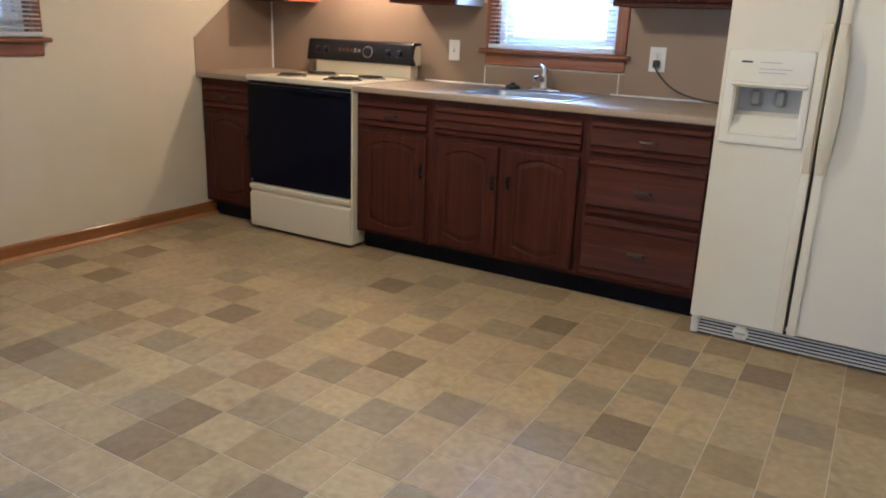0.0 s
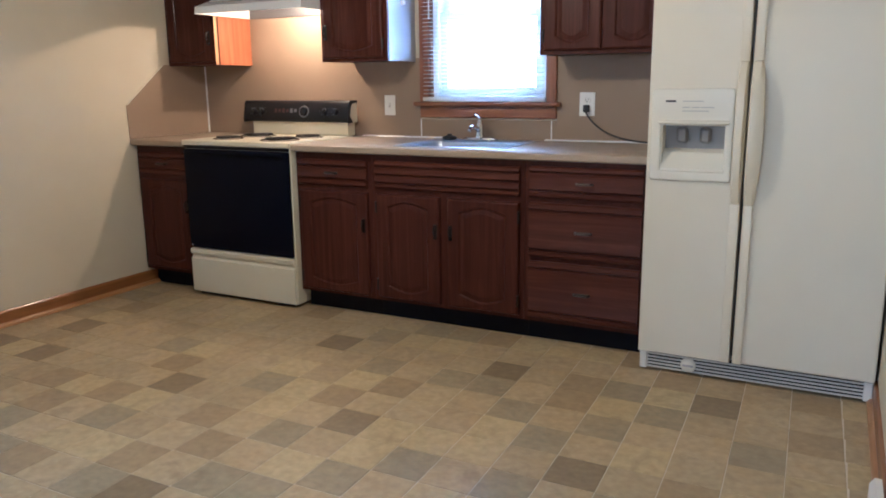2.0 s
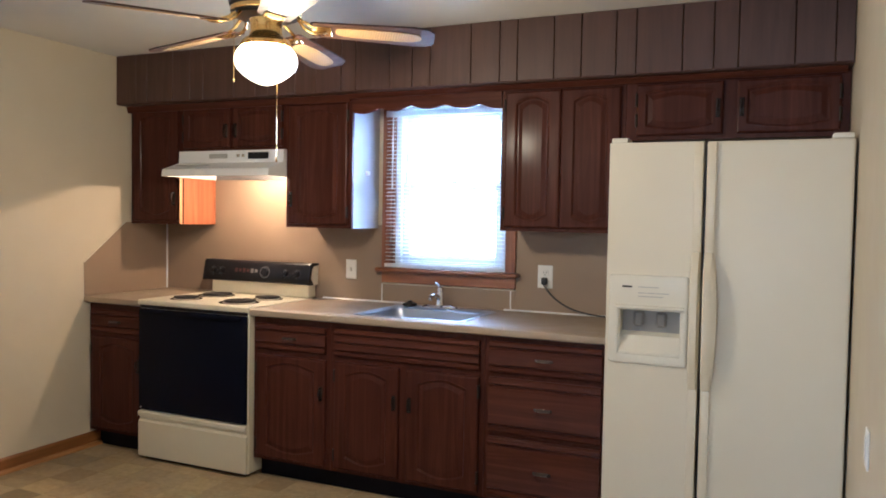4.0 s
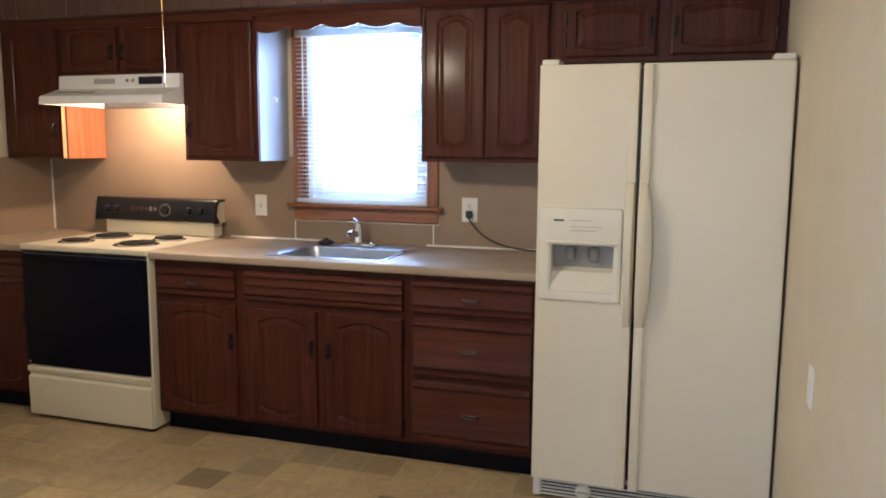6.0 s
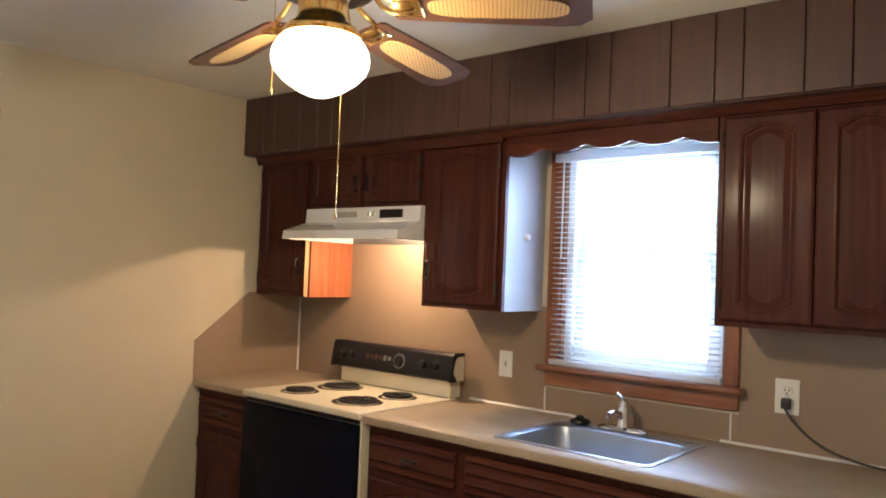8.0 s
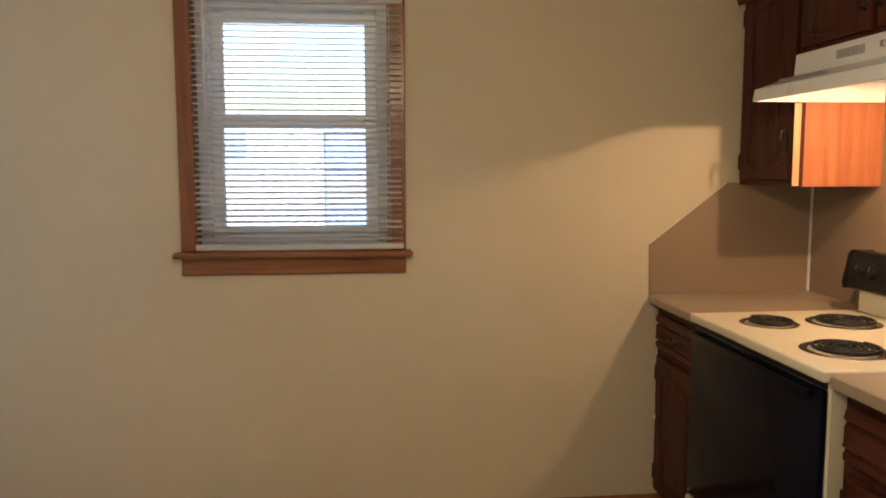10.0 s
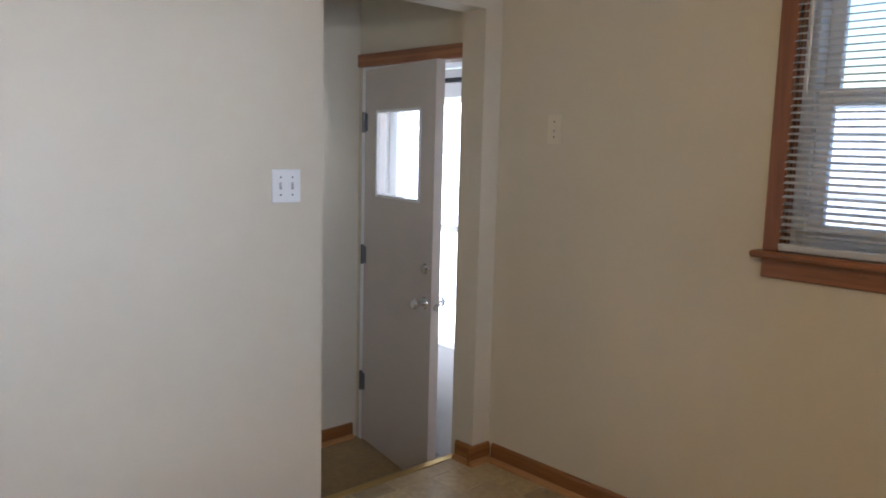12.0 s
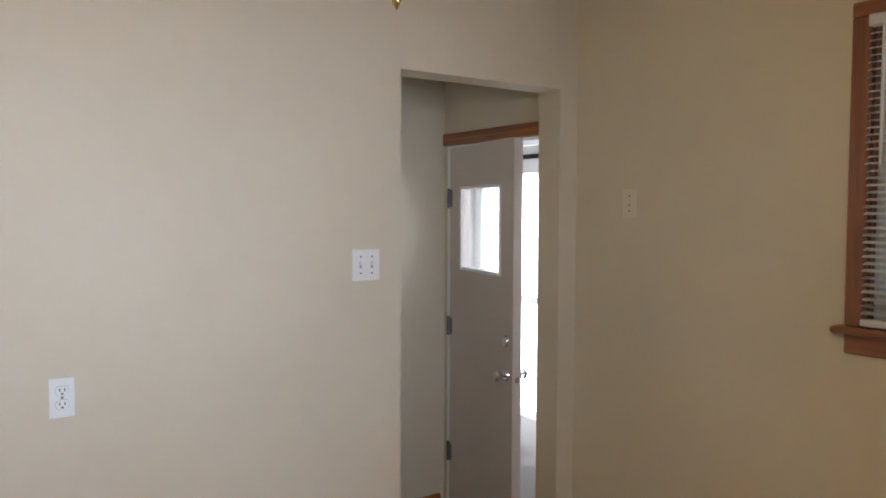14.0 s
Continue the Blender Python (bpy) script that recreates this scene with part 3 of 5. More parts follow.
def grooved_front(x0, x1, z0, z1, y, thick, lines):
    """A drawer front with routed lines running across it at the given heights (shares of its height)."""
    e = 0.009
    prof = [(y + thick, z0), (y + e, z0), (y, z0 + e)]
    for t in lines:
        z = z0 + (z1 - z0) * t
        prof += [(y, z - 0.009), (y + 0.008, z - 0.004), (y + 0.009, z + 0.001), (y + 0.002, z + 0.004), (y - 0.003, z + 0.008), (y - 0.003, z + 0.012), (y, z + 0.016)]
    prof += [(y, z1 - e), (y + e, z1), (y + thick, z1)]
    return extrude(prof, "x", x0, x1)


def pull(parent, x, y, z, along="x", length=0.085, name="handle"):
    """A thin bar pull on a small back plate."""
    h = length / 2
    if along == "x":
        bm = box(x - h, x + h, y - 0.004, y, z - 0.006, z + 0.006, 0.002)
        tube([(x - h * 0.8, y - 0.003, z), (x - h * 0.75, y - 0.020, z), (x, y - 0.026, z), (x + h * 0.75, y - 0.020, z), (x + h * 0.8, y - 0.003, z)], 0.0045, 8, bm)
    else:
        bm = box(x - 0.010, x + 0.010, y - 0.004, y, z - h, z + h, 0.002)
        tube([(x, y - 0.003, z - h * 0.8), (x, y - 0.020, z - h * 0.75), (x, y - 0.026, z), (x, y - 0.020, z + h * 0.75), (x, y - 0.003, z + h * 0.8)], 0.0045, 8, bm)
    return part(name, bm, BARPULL if along == "x" else PULL, parent, "antique metal pull, its highlights put into a brighter metal" if along == "x" else "dark antique metal pull", True)


def hinge_pair(parent, x, y, z0, z1):
    for z in (z0 + 0.07, z1 - 0.07):
        part("hinge", cyl((x, y - 0.003, z - 0.030), (x, y - 0.003, z + 0.030), 0.0075, n=8), PULL, parent)


def carcass(x0, x1, y_front, y_back, z0, z1, cells, name, label, side=None, group=""):
    """A cabinet box with a face frame; cells are (x0, x1, z0, z1) openings covered by fronts."""
    c = thing(name, ((x0 + x1) / 2, y_front, z0), label, "cabinet", group)
    t = 0.018
    part("side_panel", box(x0, x0 + t, y_front + 0.02, y_back, z0, z1), CAB, c)
    part("side_panel", box(x1 - t, x1, y_front + 0.02, y_back, z0, z1), side or CAB, c)
    part("bottom_panel", box(x0 + t, x1 - t, y_front + 0.02, y_back, z0 + 0.003, z0 + 0.02), CABX, c)
    part("back_panel", box(x0 + t, x1 - t, y_back - 0.008, y_back, z0 + 0.02, z1), CAB, c)
    ff = bmesh.new()
    slab_with_hole(ff, "y", y_front, y_front + 0.02, x0, x1, z0, z1, [(a + 0.012, b - 0.012, p + 0.012, q - 0.012) for a, b, p, q in cells])
    part("face_frame", ff, CAB, c)
    return c


BY = -0.625       # face frame plane of the base units
BT = 0.872        # their top
TOEH = 0.105


def base_unit(x0, x1, fronts, label):
    cells = [f[1:5] for f in fronts]
    c = carcass(x0, x1, BY, -0.02, TOEH, BT, cells, "base_cabinet", label, group="base cabinets along the wall")
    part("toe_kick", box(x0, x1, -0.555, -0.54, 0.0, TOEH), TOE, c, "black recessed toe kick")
    for kind, a, b, p, q, *more in fronts:
        yf = BY - 0.020
        if kind == "door":
            d = part("door", arch_panel(a, b, p, q, yf, 0.019, 0.030, 0.045), CAB, c)
            hx, px = (a + 0.002, b - 0.022) if more[0] == "r" else (b - 0.002, a + 0.022)
            pull(d, px, yf, more[1], "z", 0.075)
            hinge_pair(d, hx, yf + 0.008, p, q)
        else:
            d = part("drawer_front", grooved_front(a, b, p, q, yf, 0.019, more[0]), CABX, c, "", True)
            if more[1]:
                pull(d, (a + b) / 2, yf, (p + q) / 2, "x", 0.085)
    return c


base_unit(0.004, 0.440, [("drawer", 0.03, 0.425, 0.70, 0.835, (0.25, 0.75), True), ("door", 0.03, 0.425, 0.125, 0.672, "r", 0.52)], "narrow dark-stained wooden base cabinet beside the range")
base_unit(1.212, 1.694, [("drawer", 1.235, 1.668, 0.700, 0.836, (0.25, 0.75), True), ("door", 1.235, 1.668, 0.122, 0.672, "r", 0.50)], "dark-stained wooden base cabinet with an arched door")
base_unit(1.696, 2.532, [("drawer", 1.720, 2.507, 0.700, 0.840, (0.2, 0.5, 0.8), False), ("door", 1.720, 2.088, 0.124, 0.672, "r", 0.50), ("door", 2.128, 2.507, 0.124, 0.672, "l", 0.50)], "dark-stained wooden sink base with two arched doors")
base_unit(2.534, 3.100, [("drawer", 2.558, 3.080, 0.702, 0.848, (0.22, 0.80), True), ("drawer", 2.558, 3.080, 0.424, 0.680, (0.13, 0.86), True), ("drawer", 2.558, 3.080, 0.124, 0.403, (0.12, 0.88), True)], "dark-stained wooden cabinet with three drawers")

UY, UB, UT = -0.310, 1.343, 2.064


def wall_unit(x0, x1, z0, doors, label, side=None, sideways=False):
    c = carcass(x0, x1, UY, -0.004, z0, UT, [d[:4] for d in doors], "wall_cabinet", label, side, "wall cabinets under the soffit")
    for a, b, p, q, hand, pz in doors:
        yf = UY - 0.020
        d = part("door", arch_panel(a, b, p, q, yf, 0.019, 0.018 if sideways else 0.028, 0.030 if sideways else 0.042, False), CAB, c)
        hx, px = (b - 0.002, a + 0.022) if hand == "l" else (a + 0.002, b - 0.022)
        if pz:
            pull(d, px, yf, pz, "z", 0.085)
        if hand != "n":
            hinge_pair(d, hx, yf + 0.008, p, q)
    return c


wall_unit(0.004, 0.412, UB, [(0.030, 0.392, UB + 0.018, 2.045, "r", 1.50)], "tall dark-stained wall cabinet with an orange birch side", SIDE)
wall_unit(0.414, 1.182, 1.787, [(0.434, 0.788, 1.803, 2.045, "r", 1.90), (0.812, 1.160, 1.803, 2.045, "l", 1.90)], "short dark-stained two-door cabinet above the range hood", None, True)
wall_unit(1.184, 1.614, UB, [(1.206, 1.592, UB + 0.018, 2.030, "l", 1.50)], "tall dark-stained wall cabinet with a pale grey painted side", CABSIDE)
wall_unit(2.478, 3.090, UB + 0.008, [(2.498, 2.7835, UB + 0.026, 2.040, "r", 0), (2.7845, 3.070, UB + 0.026, 2.040, "n", 1.47)], "dark-stained two-door wall cabinet with arched panels")
wall_unit(3.092, 4.020, 1.785, [(3.140, 3.520, 1.805, 2.040, "r", 1.92), (3.575, 3.985, 1.805, 2.040, "l", 1.92)], "short dark-stained cabinet above the refrigerator", None, True)

birch = [o for o in bpy.data.objects if o.name.startswith("wall_cabinet") and not o.parent][0]
part("edge_band", box(0.4122, 0.4136, -0.3295, -0.3055, 1.345, 1.626), EDGE, birch, "pale unstained wood edge")

hook = thing("hook", (1.615, -0.15, 1.655), "small white knob screwed to a pale cabinet side", "hook")
part("knob", cyl((1.614, -0.15, 1.655), (1.632, -0.15, 1.655), 0.016, 0.012, 14), WHITE, hook, "", True)


def valance():
    """A scalloped board between the wall cabinets, over the window."""
    v = thing("valance", (2.046, -0.315, 1.95), "dark wooden valance board with a scalloped lower edge", "valance")
    n, x0, x1 = 60, 1.616, 2.476
    top = 2.066
    pts = [(x1, top), (x0, top)]
    for k in range(n + 1):
        t = k / n
        pts.append((x0 + (x1 - x0) * t, 1.985 - 0.022 * abs(math.sin(math.pi * 4.5 * t + 0.4)) + 0.012 * math.sin(math.pi * t)))
    bm = bmesh.new()
    front = [bm.verts.new((p[0], -0.320, p[1])) for p in pts]
    back = [bm.verts.new((p[0], -0.302, p[1])) for p in pts]
    m = len(pts)
    for k in range(m):
        bm.faces.new((front[k], front[(k + 1) % m], back[(k + 1) % m], back[k]))
    bm.faces.new(front)
    bm.faces.new(back)
    part("board", bm, CABX, v)


valance()


def soffit():
    """The boxed-in bulkhead over the cabinets, faced with planks of uneven width."""
    s = thing("soffit", (2.02, -0.40, 2.068), "brown wood-panelled soffit above the wall cabinets", "soffit", kind="structure")
    part("underside", box(0.001, XR - 0.001, -0.418, -0.001, 2.069, 2.082), PANEL, s)
    widths = (0.16, 0.09, 0.20, 0.13, 0.10, 0.22, 0.15, 0.09, 0.18, 0.13)
    x, k = 0.002, 0
    while x < XR - 0.01:
        w = min(widths[k % len(widths)], XR - 0.002 - x)
        part("plank", box(x + 0.0015, x + w - 0.0015, -0.434, -0.419, 2.071, ZC - 0.001, 0.0025), PANEL, s)
        x, k = x + w, k + 1
    # black sheet stands in for the shade in the gaps between planks
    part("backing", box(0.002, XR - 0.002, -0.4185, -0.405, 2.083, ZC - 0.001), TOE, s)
    part("trim", extrude([(-0.335, 2.030), (-0.341, 2.030), (-0.346, 2.044), (-0.352, 2.058), (-0.356, 2.0685), (-0.335, 2.0685)], "x", 0.004, 1.614), CABX, s)
    part("trim", extrude([(-0.335, 2.045), (-0.345, 2.045), (-0.352, 2.052), (-0.362, 2.060), (-0.368, 2.0685), (-0.335, 2.0685)], "x", 1.6145, XR - 0.02), CABX, s)


soffit()


# ---------------------------------------------------------------- worktop and splashback
def worktop():
    w = thing("worktop", (2.15, -0.33, BT), "beige speckled laminate worktop with a rounded front edge", "worktop")
    front = [(-0.002, 0.874), (-0.662, 0.874), (-0.670, 0.879), (-0.672, 0.893), (-0.669, 0.906), (-0.660, 0.912)]
    # left piece, beside the range
    part("top", extrude(front + [(-0.002, 0.912)], "x", 0.002, 0.4395), COUNTER, w, "", True)
    # main piece, with the sink cut out
    bm = bmesh.new()
    bx = lambda *a: box(*a, bm=bm)
    extrude(front[1:] + [(-0.58, 0.912), (-0.58, 0.874)], "x", 1.2115, 3.105, bm)
    bx(1.2115, 1.82, -0.58, -0.002, 0.874, 0.912)
    bx(2.375, 3.105, -0.58, -0.002, 0.874, 0.912)
    bx(1.82, 2.375, -0.125, -0.002, 0.874, 0.912)
    bmesh.ops.remove_doubles(bm, verts=bm.verts[:], dist=1e-4)
    part("top", bm, COUNTER, w, "", True)


worktop()


def splashback():
    s = thing("splashback", (1.6, -0.003, 0.912), "brown laminate splashback panels with white joint strips", "splashback", kind="structure")
    for x0, x1, z1 in ((0.006, 0.4115, UB + 0.02), (0.4115, 1.183, 1.80), (1.183, 1.6445, UB + 0.02), (2.4655, 3.10, UB + 0.02)):
        part("panel", box(x0, x1, -0.0035, -0.0002, 0.913, z1), SPLASH, s)
    part("panel", box(1.6455, 2.4645, -0.0035, -0.0002, 0.913, 1.0195), SPLASH, s)
    side = [(-0.004, 0.913), (-0.668, 0.913), (-0.672, 1.112), (-0.365, 1.350), (-0.004, 1.350)]
    part("panel", extrude(side, "x", 0.0002, 0.0045), SPLASH, s)
    part("joint_strip", box(0.0046, 0.012, -0.011, -0.0036, 0.913, UB), WHITEP, s)
    for x in (1.645, 2.437):
        part("joint_strip", box(x - 0.003, x + 0.003, -0.007, -0.0036, 0.914, 1.0195), WHITEP, s)
    for x0, x1 in ((1.24, 1.80), (2.40, 3.10)):
        part("sealant", extrude([(-0.0036, 0.9125), (-0.014, 0.9125), (-0.0036, 0.921)], "x", x0, x1), WHITEP, s)
    edge = [Vector((0.006, -0.672, 1.112)), Vector((0.006, -0.365, 1.350))]
    part("edge_strip", tube(edge, 0.003, 6), FPLAST, s)


splashback()


# ---------------------------------------------------------------- sink and tap
def sink():
    s = thing("sink", (2.11, -0.35, 0.912), "single-bowl stainless steel sink set in the worktop", "sink")
    x0, x1, y0, y1, z = 1.795, 2.398, -0.605, -0.100, 0.9135

    def ring(inset, z, r, front=0.0, back=0.0):
        pts = []
        a0, a1, b0, b1 = x0 + inset, x1 - inset, y0 + inset + front, y1 - inset - back
        for cx, cy, st in ((a1 - r, b1 - r, 0), (a0 + r, b1 - r, 90), (a0 + r, b0 + r, 180), (a1 - r, b0 + r, 270)):
            for k in range(7):
                t = radians(st + 15 * k)
                pts.append((cx + r * math.cos(t), cy + r * math.sin(t), z))
        return pts

    bm = bmesh.new()
    loops = [ring(0, z - 0.001, 0.03), ring(0.002, z + 0.003, 0.03), ring(0.010, z + 0.005, 0.028), ring(0.022, z + 0.002, 0.03, 0.004, 0.06), ring(0.034, z - 0.006, 0.05, 0.004, 0.06),
             ring(0.040, z - 0.03, 0.06, 0.004, 0.06), ring(0.052, z - 0.150, 0.07, 0.004, 0.06), ring(0.085, z - 0.172, 0.06, 0.0, 0.05), ring(0.20, z - 0.176, 0.03, 0.0, 0.03)]
    rings = [[bm.verts.new(p) for p in lp] for lp in loops]
    n = len(rings[0])
    for p, q in zip(rings, rings[1:]):
        for k in range(n):
            bm.faces.new((p[k], p[(k + 1) % n], q[(k + 1) % n], q[k]))
    bm.faces.new(rings[-1])
    part("bowl", bm, SINK, s, "", True)
    part("drain", lathe([(0.0, -0.004), (0.03, -0.004), (0.042, 0.003), (0.046, 0.0)], (2.11, -0.36, z - 0.173), 20), CHROME, s, "", True)
    stopper = thing("sink_stopper", (1.89, -0.135, 0.917), "black rubber sink stopper lying on the sink rim", "sink stopper")
    part("plug", lathe([(0, 0.030), (0.012, 0.030), (0.014, 0.022), (0.038, 0.014), (0.042, 0.004), (0.036, 0.0), (0, 0.0)], (1.895, -0.140, 0.9188), 18), BLACK, stopper, "", True)
    t = thing("faucet", (2.075, -0.13, 0.917), "small chrome single-lever kitchen tap", "faucet")
    part("base_plate", lathe([(0, 0.016), (0.085, 0.014), (0.105, 0.006), (0.108, 0.0), (0, 0.0)], (2.075, -0.132, 0.9188), 24, None, Matrix.Diagonal((1.0, 0.30, 1, 1))), CHROME, t, "", True)
    part("body", lathe([(0, 0.085), (0.016, 0.083), (0.021, 0.07), (0.022, 0.02), (0.027, 0.0)], (2.075, -0.132, 0.932), 20), CHROME, t, "", True)
    part("spout", tube([(2.075, -0.132, 0.955), (2.073, -0.165, 0.985), (2.070, -0.205, 0.994), (2.067, -0.235, 0.986), (2.066, -0.245, 0.972)], 0.012, 10), CHROME, t, "", True)
    lever = cyl((2.075, -0.132, 1.012), (2.075, -0.132, 1.030), 0.020, 0.016, 16)
    tube([(2.075, -0.13, 1.026), (2.060, -0.125, 1.042), (2.040, -0.118, 1.050)], 0.008, 8, lever)
    part("lever", lever, CHROME, t, "", True)


sink()


# ---------------------------------------------------------------- range
def stove():
    s = thing("range", (0.825, -0.35, 0.0), "almond electric coil range with a black glass oven door", "range")
    x0, x1 = 0.4425, 1.2085
    part("body", box(x0, x1, -0.667, -0.03, 0.020, 0.888, 0.004), ALMOND, s)
    # black block puts the shadow under the range into colour
    part("base", box(x0 + 0.03, x1 - 0.03, -0.655, -0.06, 0.004, 0.019), BLACK, s)
    for x in (x0 + 0.05, x1 - 0.05):
        for y in (-0.62, -0.08):
            part("foot", cyl((x, y, 0.0), (x, y, 0.019), 0.014, n=10), BLACK, s)
    top = box(x0 - 0.002, x1 + 0.002, -0.688, -0.06, 0.889, 0.918, 0.008, seg=3)
    part("cooktop", top, ALMOND, s, "", True)
    door = part("oven_door", box(x0 + 0.004, x1 - 0.006, -0.684, -0.6675, 0.290, 0.868, 0.006, seg=2), BLACKGLASS, s, "black glass oven door", True)
    hd = box(x0 + 0.03, x1 - 0.03, -0.708, -0.694, 0.845, 0.865, 0.006, seg=2)
    for x in (x0 + 0.06, x1 - 0.06):
        box(x - 0.015, x + 0.015, -0.694, -0.682, 0.847, 0.863, bm=hd)
    part("handle", hd, BLACKGLASS, door, "", True)
    part("latch", cyl((x0 + 0.022, -0.6825, 0.305), (x0 + 0.022, -0.686, 0.305), 0.006, n=10), STEEL, door)
    # black strip stands in for the shaded gap above the oven door
    part("vent_strip", box(x0 + 0.01, x1 - 0.01, -0.672, -0.6675, 0.870, 0.887), BLACK, s)
    y = -0.682
    prof = [(-0.6675, 0.024), (y, 0.024), (y - 0.002, 0.030), (y - 0.002, 0.222), (y + 0.009, 0.232), (y + 0.010, 0.246), (y - 0.004, 0.254), (y - 0.006, 0.274), (y, 0.282), (-0.6675, 0.282)]
    part("storage_drawer", extrude(prof, "x", x0 + 0.003, x1 - 0.003), ALMOND, s, "", True)
    # control panel at the back
    part("back_riser", box(x0 + 0.035, x1 - 0.005, -0.108, -0.03, 0.9185, 1.02, 0.004), ALMOND, s)
    prof = [(-0.132, 0.998), (-0.140, 1.004), (-0.142, 1.012), (-0.122, 1.112), (-0.112, 1.124), (-0.100, 1.127), (-0.045, 1.122), (-0.040, 0.998)]
    panel = part("control_panel", extrude(prof, "x", x0 + 0.006, x1 + 0.006), BLACK, s, "black control panel", True)
    cap = [(-0.1405, 0.996), (-0.1445, 1.012), (-0.1245, 1.114), (-0.112, 1.127), (-0.04, 1.125), (-0.04, 1.112), (-0.092, 1.108), (-0.108, 1.090), (-0.119, 1.036), (-0.100, 1.012), (-0.092, 0.996)]
    fill = [(-0.091, 0.997), (-0.099, 1.0125), (-0.1175, 1.036), (-0.107, 1.0895), (-0.0915, 1.107), (-0.04, 1.111), (-0.04, 0.997)]
    for a, b in ((x0 - 0.008, x0 + 0.0055), (x1 + 0.0065, x1 + 0.020)):
        part("end_cap", extrude(cap, "x", a, b), BLACK, panel)
        part("end_fill", extrude(fill, "x", a + 0.002, b - 0.002), ALMOND, panel, "almond end panel")
    slope = Vector((0, 0.020, 0.100)).normalized()
    nrm = Vector((0, -slope.z, slope.y))

    def on_panel(x, h):
        return Vector((x, -0.142, 1.012)) + slope * h

    for x in (x0 + 0.07, x0 + 0.135, x1 - 0.155, x1 - 0.075):
        c = on_panel(x, 0.050)
        k = cyl(c, c + nrm * 0.016, 0.021, 0.017, 18)
        part("knob", k, BLACK, panel, "black control knob", True)
        part("pointer", cyl(c + nrm * 0.0165 + slope * 0.004, c + nrm * 0.0165 + slope * 0.016, 0.0018, n=6), DIAL, panel)
        for ang in range(0, 360, 45):
            q = c + (Vector((1, 0, 0)) * math.cos(radians(ang)) + slope * math.sin(radians(ang))) * 0.029 + nrm * 0.0006
            part("tick", cyl(q, q + nrm * 0.0008, 0.002, n=6), DIAL, panel)
    c = on_panel(x0 + 0.46, 0.050)
    part("clock_knob", cyl(c, c + nrm * 0.012, 0.028, 0.024, 20), BLACK, panel, "", True)
    part("clock_ring", lathe([(0.030, 0.0), (0.034, 0.001), (0.037, 0.0)], c, 24, None, nrm.to_track_quat("Z", "Y").to_matrix().to_4x4()), DIAL, panel)
    for k, x in enumerate((0.245, 0.275, 0.305, 0.335, 0.365, 0.395)):
        c = on_panel(x0 + x, 0.055)
        bar = bmesh.new()
        bmesh.ops.create_cube(bar, size=1, matrix=Matrix.Translation(c + nrm * 0.0008) @ nrm.to_track_quat("Z", "Y").to_matrix().to_4x4() @ Matrix.Diagonal((0.02, 0.018 if k % 2 else 0.026, 0.001, 1)))
        part("print_block", bar, REDPRINT if k < 4 else DIAL, panel)
    # burners
    for x, y, r in ((0.640, -0.515, 0.078), (0.655, -0.275, 0.098), (1.010, -0.505, 0.098), (1.030, -0.270, 0.078)):
        z = 0.9185
        b = part("burner", lathe([(r * 0.25, -0.004), (r * 0.9, -0.001), (r * 1.08, 0.003), (r * 1.14, 0.001), (r * 1.15, -0.001)], (x, y, z), 32), PAN, s, "worn chrome drip pan", True)
        pts = []
        turns = 3.6 if r < 0.09 else 4.4
        for k in range(int(turns * 22)):
            a = 2 * math.pi * k / 22
            rr = 0.014 + (r * 0.94 - 0.014) * k / (turns * 22)
            pts.append((x + rr * math.cos(a), y + rr * math.sin(a), z + 0.009))
        part("coil", tube(pts, 0.0055, 6), COIL, b, "", True)


stove()


# ---------------------------------------------------------------- hood
def hood():
    h = thing("range_hood", (0.80, -0.25, 1.63), "white enamelled under-cabinet range hood with its lamp lit", "range hood")
    x0, x1 = 0.416, 1.181
    face = extrude([(-0.325, 1.715), (-0.340, 1.715), (-0.335, 1.784), (-0.325, 1.784)], "x", x0, x1)
    part("front_panel", face, WHITEP, h)
    skirt = extrude([(-0.340, 1.714), (-0.325, 1.714), (-0.465, 1.662), (-0.474, 1.628), (-0.482, 1.628), (-0.476, 1.668)], "x", x0, x1)
    part("canopy", skirt, WHITEP, h)
    end = [(-0.005, 1.784), (-0.325, 1.784), (-0.325, 1.714), (-0.465, 1.662), (-0.474, 1.628), (-0.005, 1.628)]
    part("end_panel", extrude(end, "x", x0 + 0.0005, x0 + 0.006), WHITEP, h)
    part("end_panel", extrude(end, "x", x1 - 0.006, x1 - 0.0005), WHITEP, h)
    part("top_panel", box(x0 + 0.006, x1 - 0.006, -0.324, -0.005, 1.776, 1.785), WHITEP, h)
    # dark steel colour stands in for dimmer light inside the hood
    part("back_panel", box(x0 + 0.006, x1 - 0.006, -0.012, -0.005, 1.628, 1.776), HINGE, h, "dull steel back, darkened to dim the lamp's light on it")
    part("filter", box(x0 + 0.05, x0 + 0.29, -0.42, -0.05, 1.690, 1.697), STEEL, h)
    part("lamp_bulb", lathe([(0, -0.03), (0.018, -0.024), (0.026, -0.004), (0.022, 0.018), (0.013, 0.035), (0, 0.036)], (0.91, -0.25, 1.748), 16), HOODBULB, h, "", True)
    for k in range(8):
        part("vent_slot", box(x0 + 0.235 + k * 0.017, x0 + 0.247 + k * 0.017, -0.3425, -0.338, 1.738, 1.764), GREYPL, h)
    part("switch_plate", box(x0 + 0.52, x0 + 0.66, -0.3435, -0.337, 1.732, 1.770), BLACK, h)
    for x in (x0 + 0.44, x0 + 0.475):
        part("switch", box(x, x + 0.02, -0.346, -0.338, 1.742, 1.760, 0.002), CHROME, h)


hood()


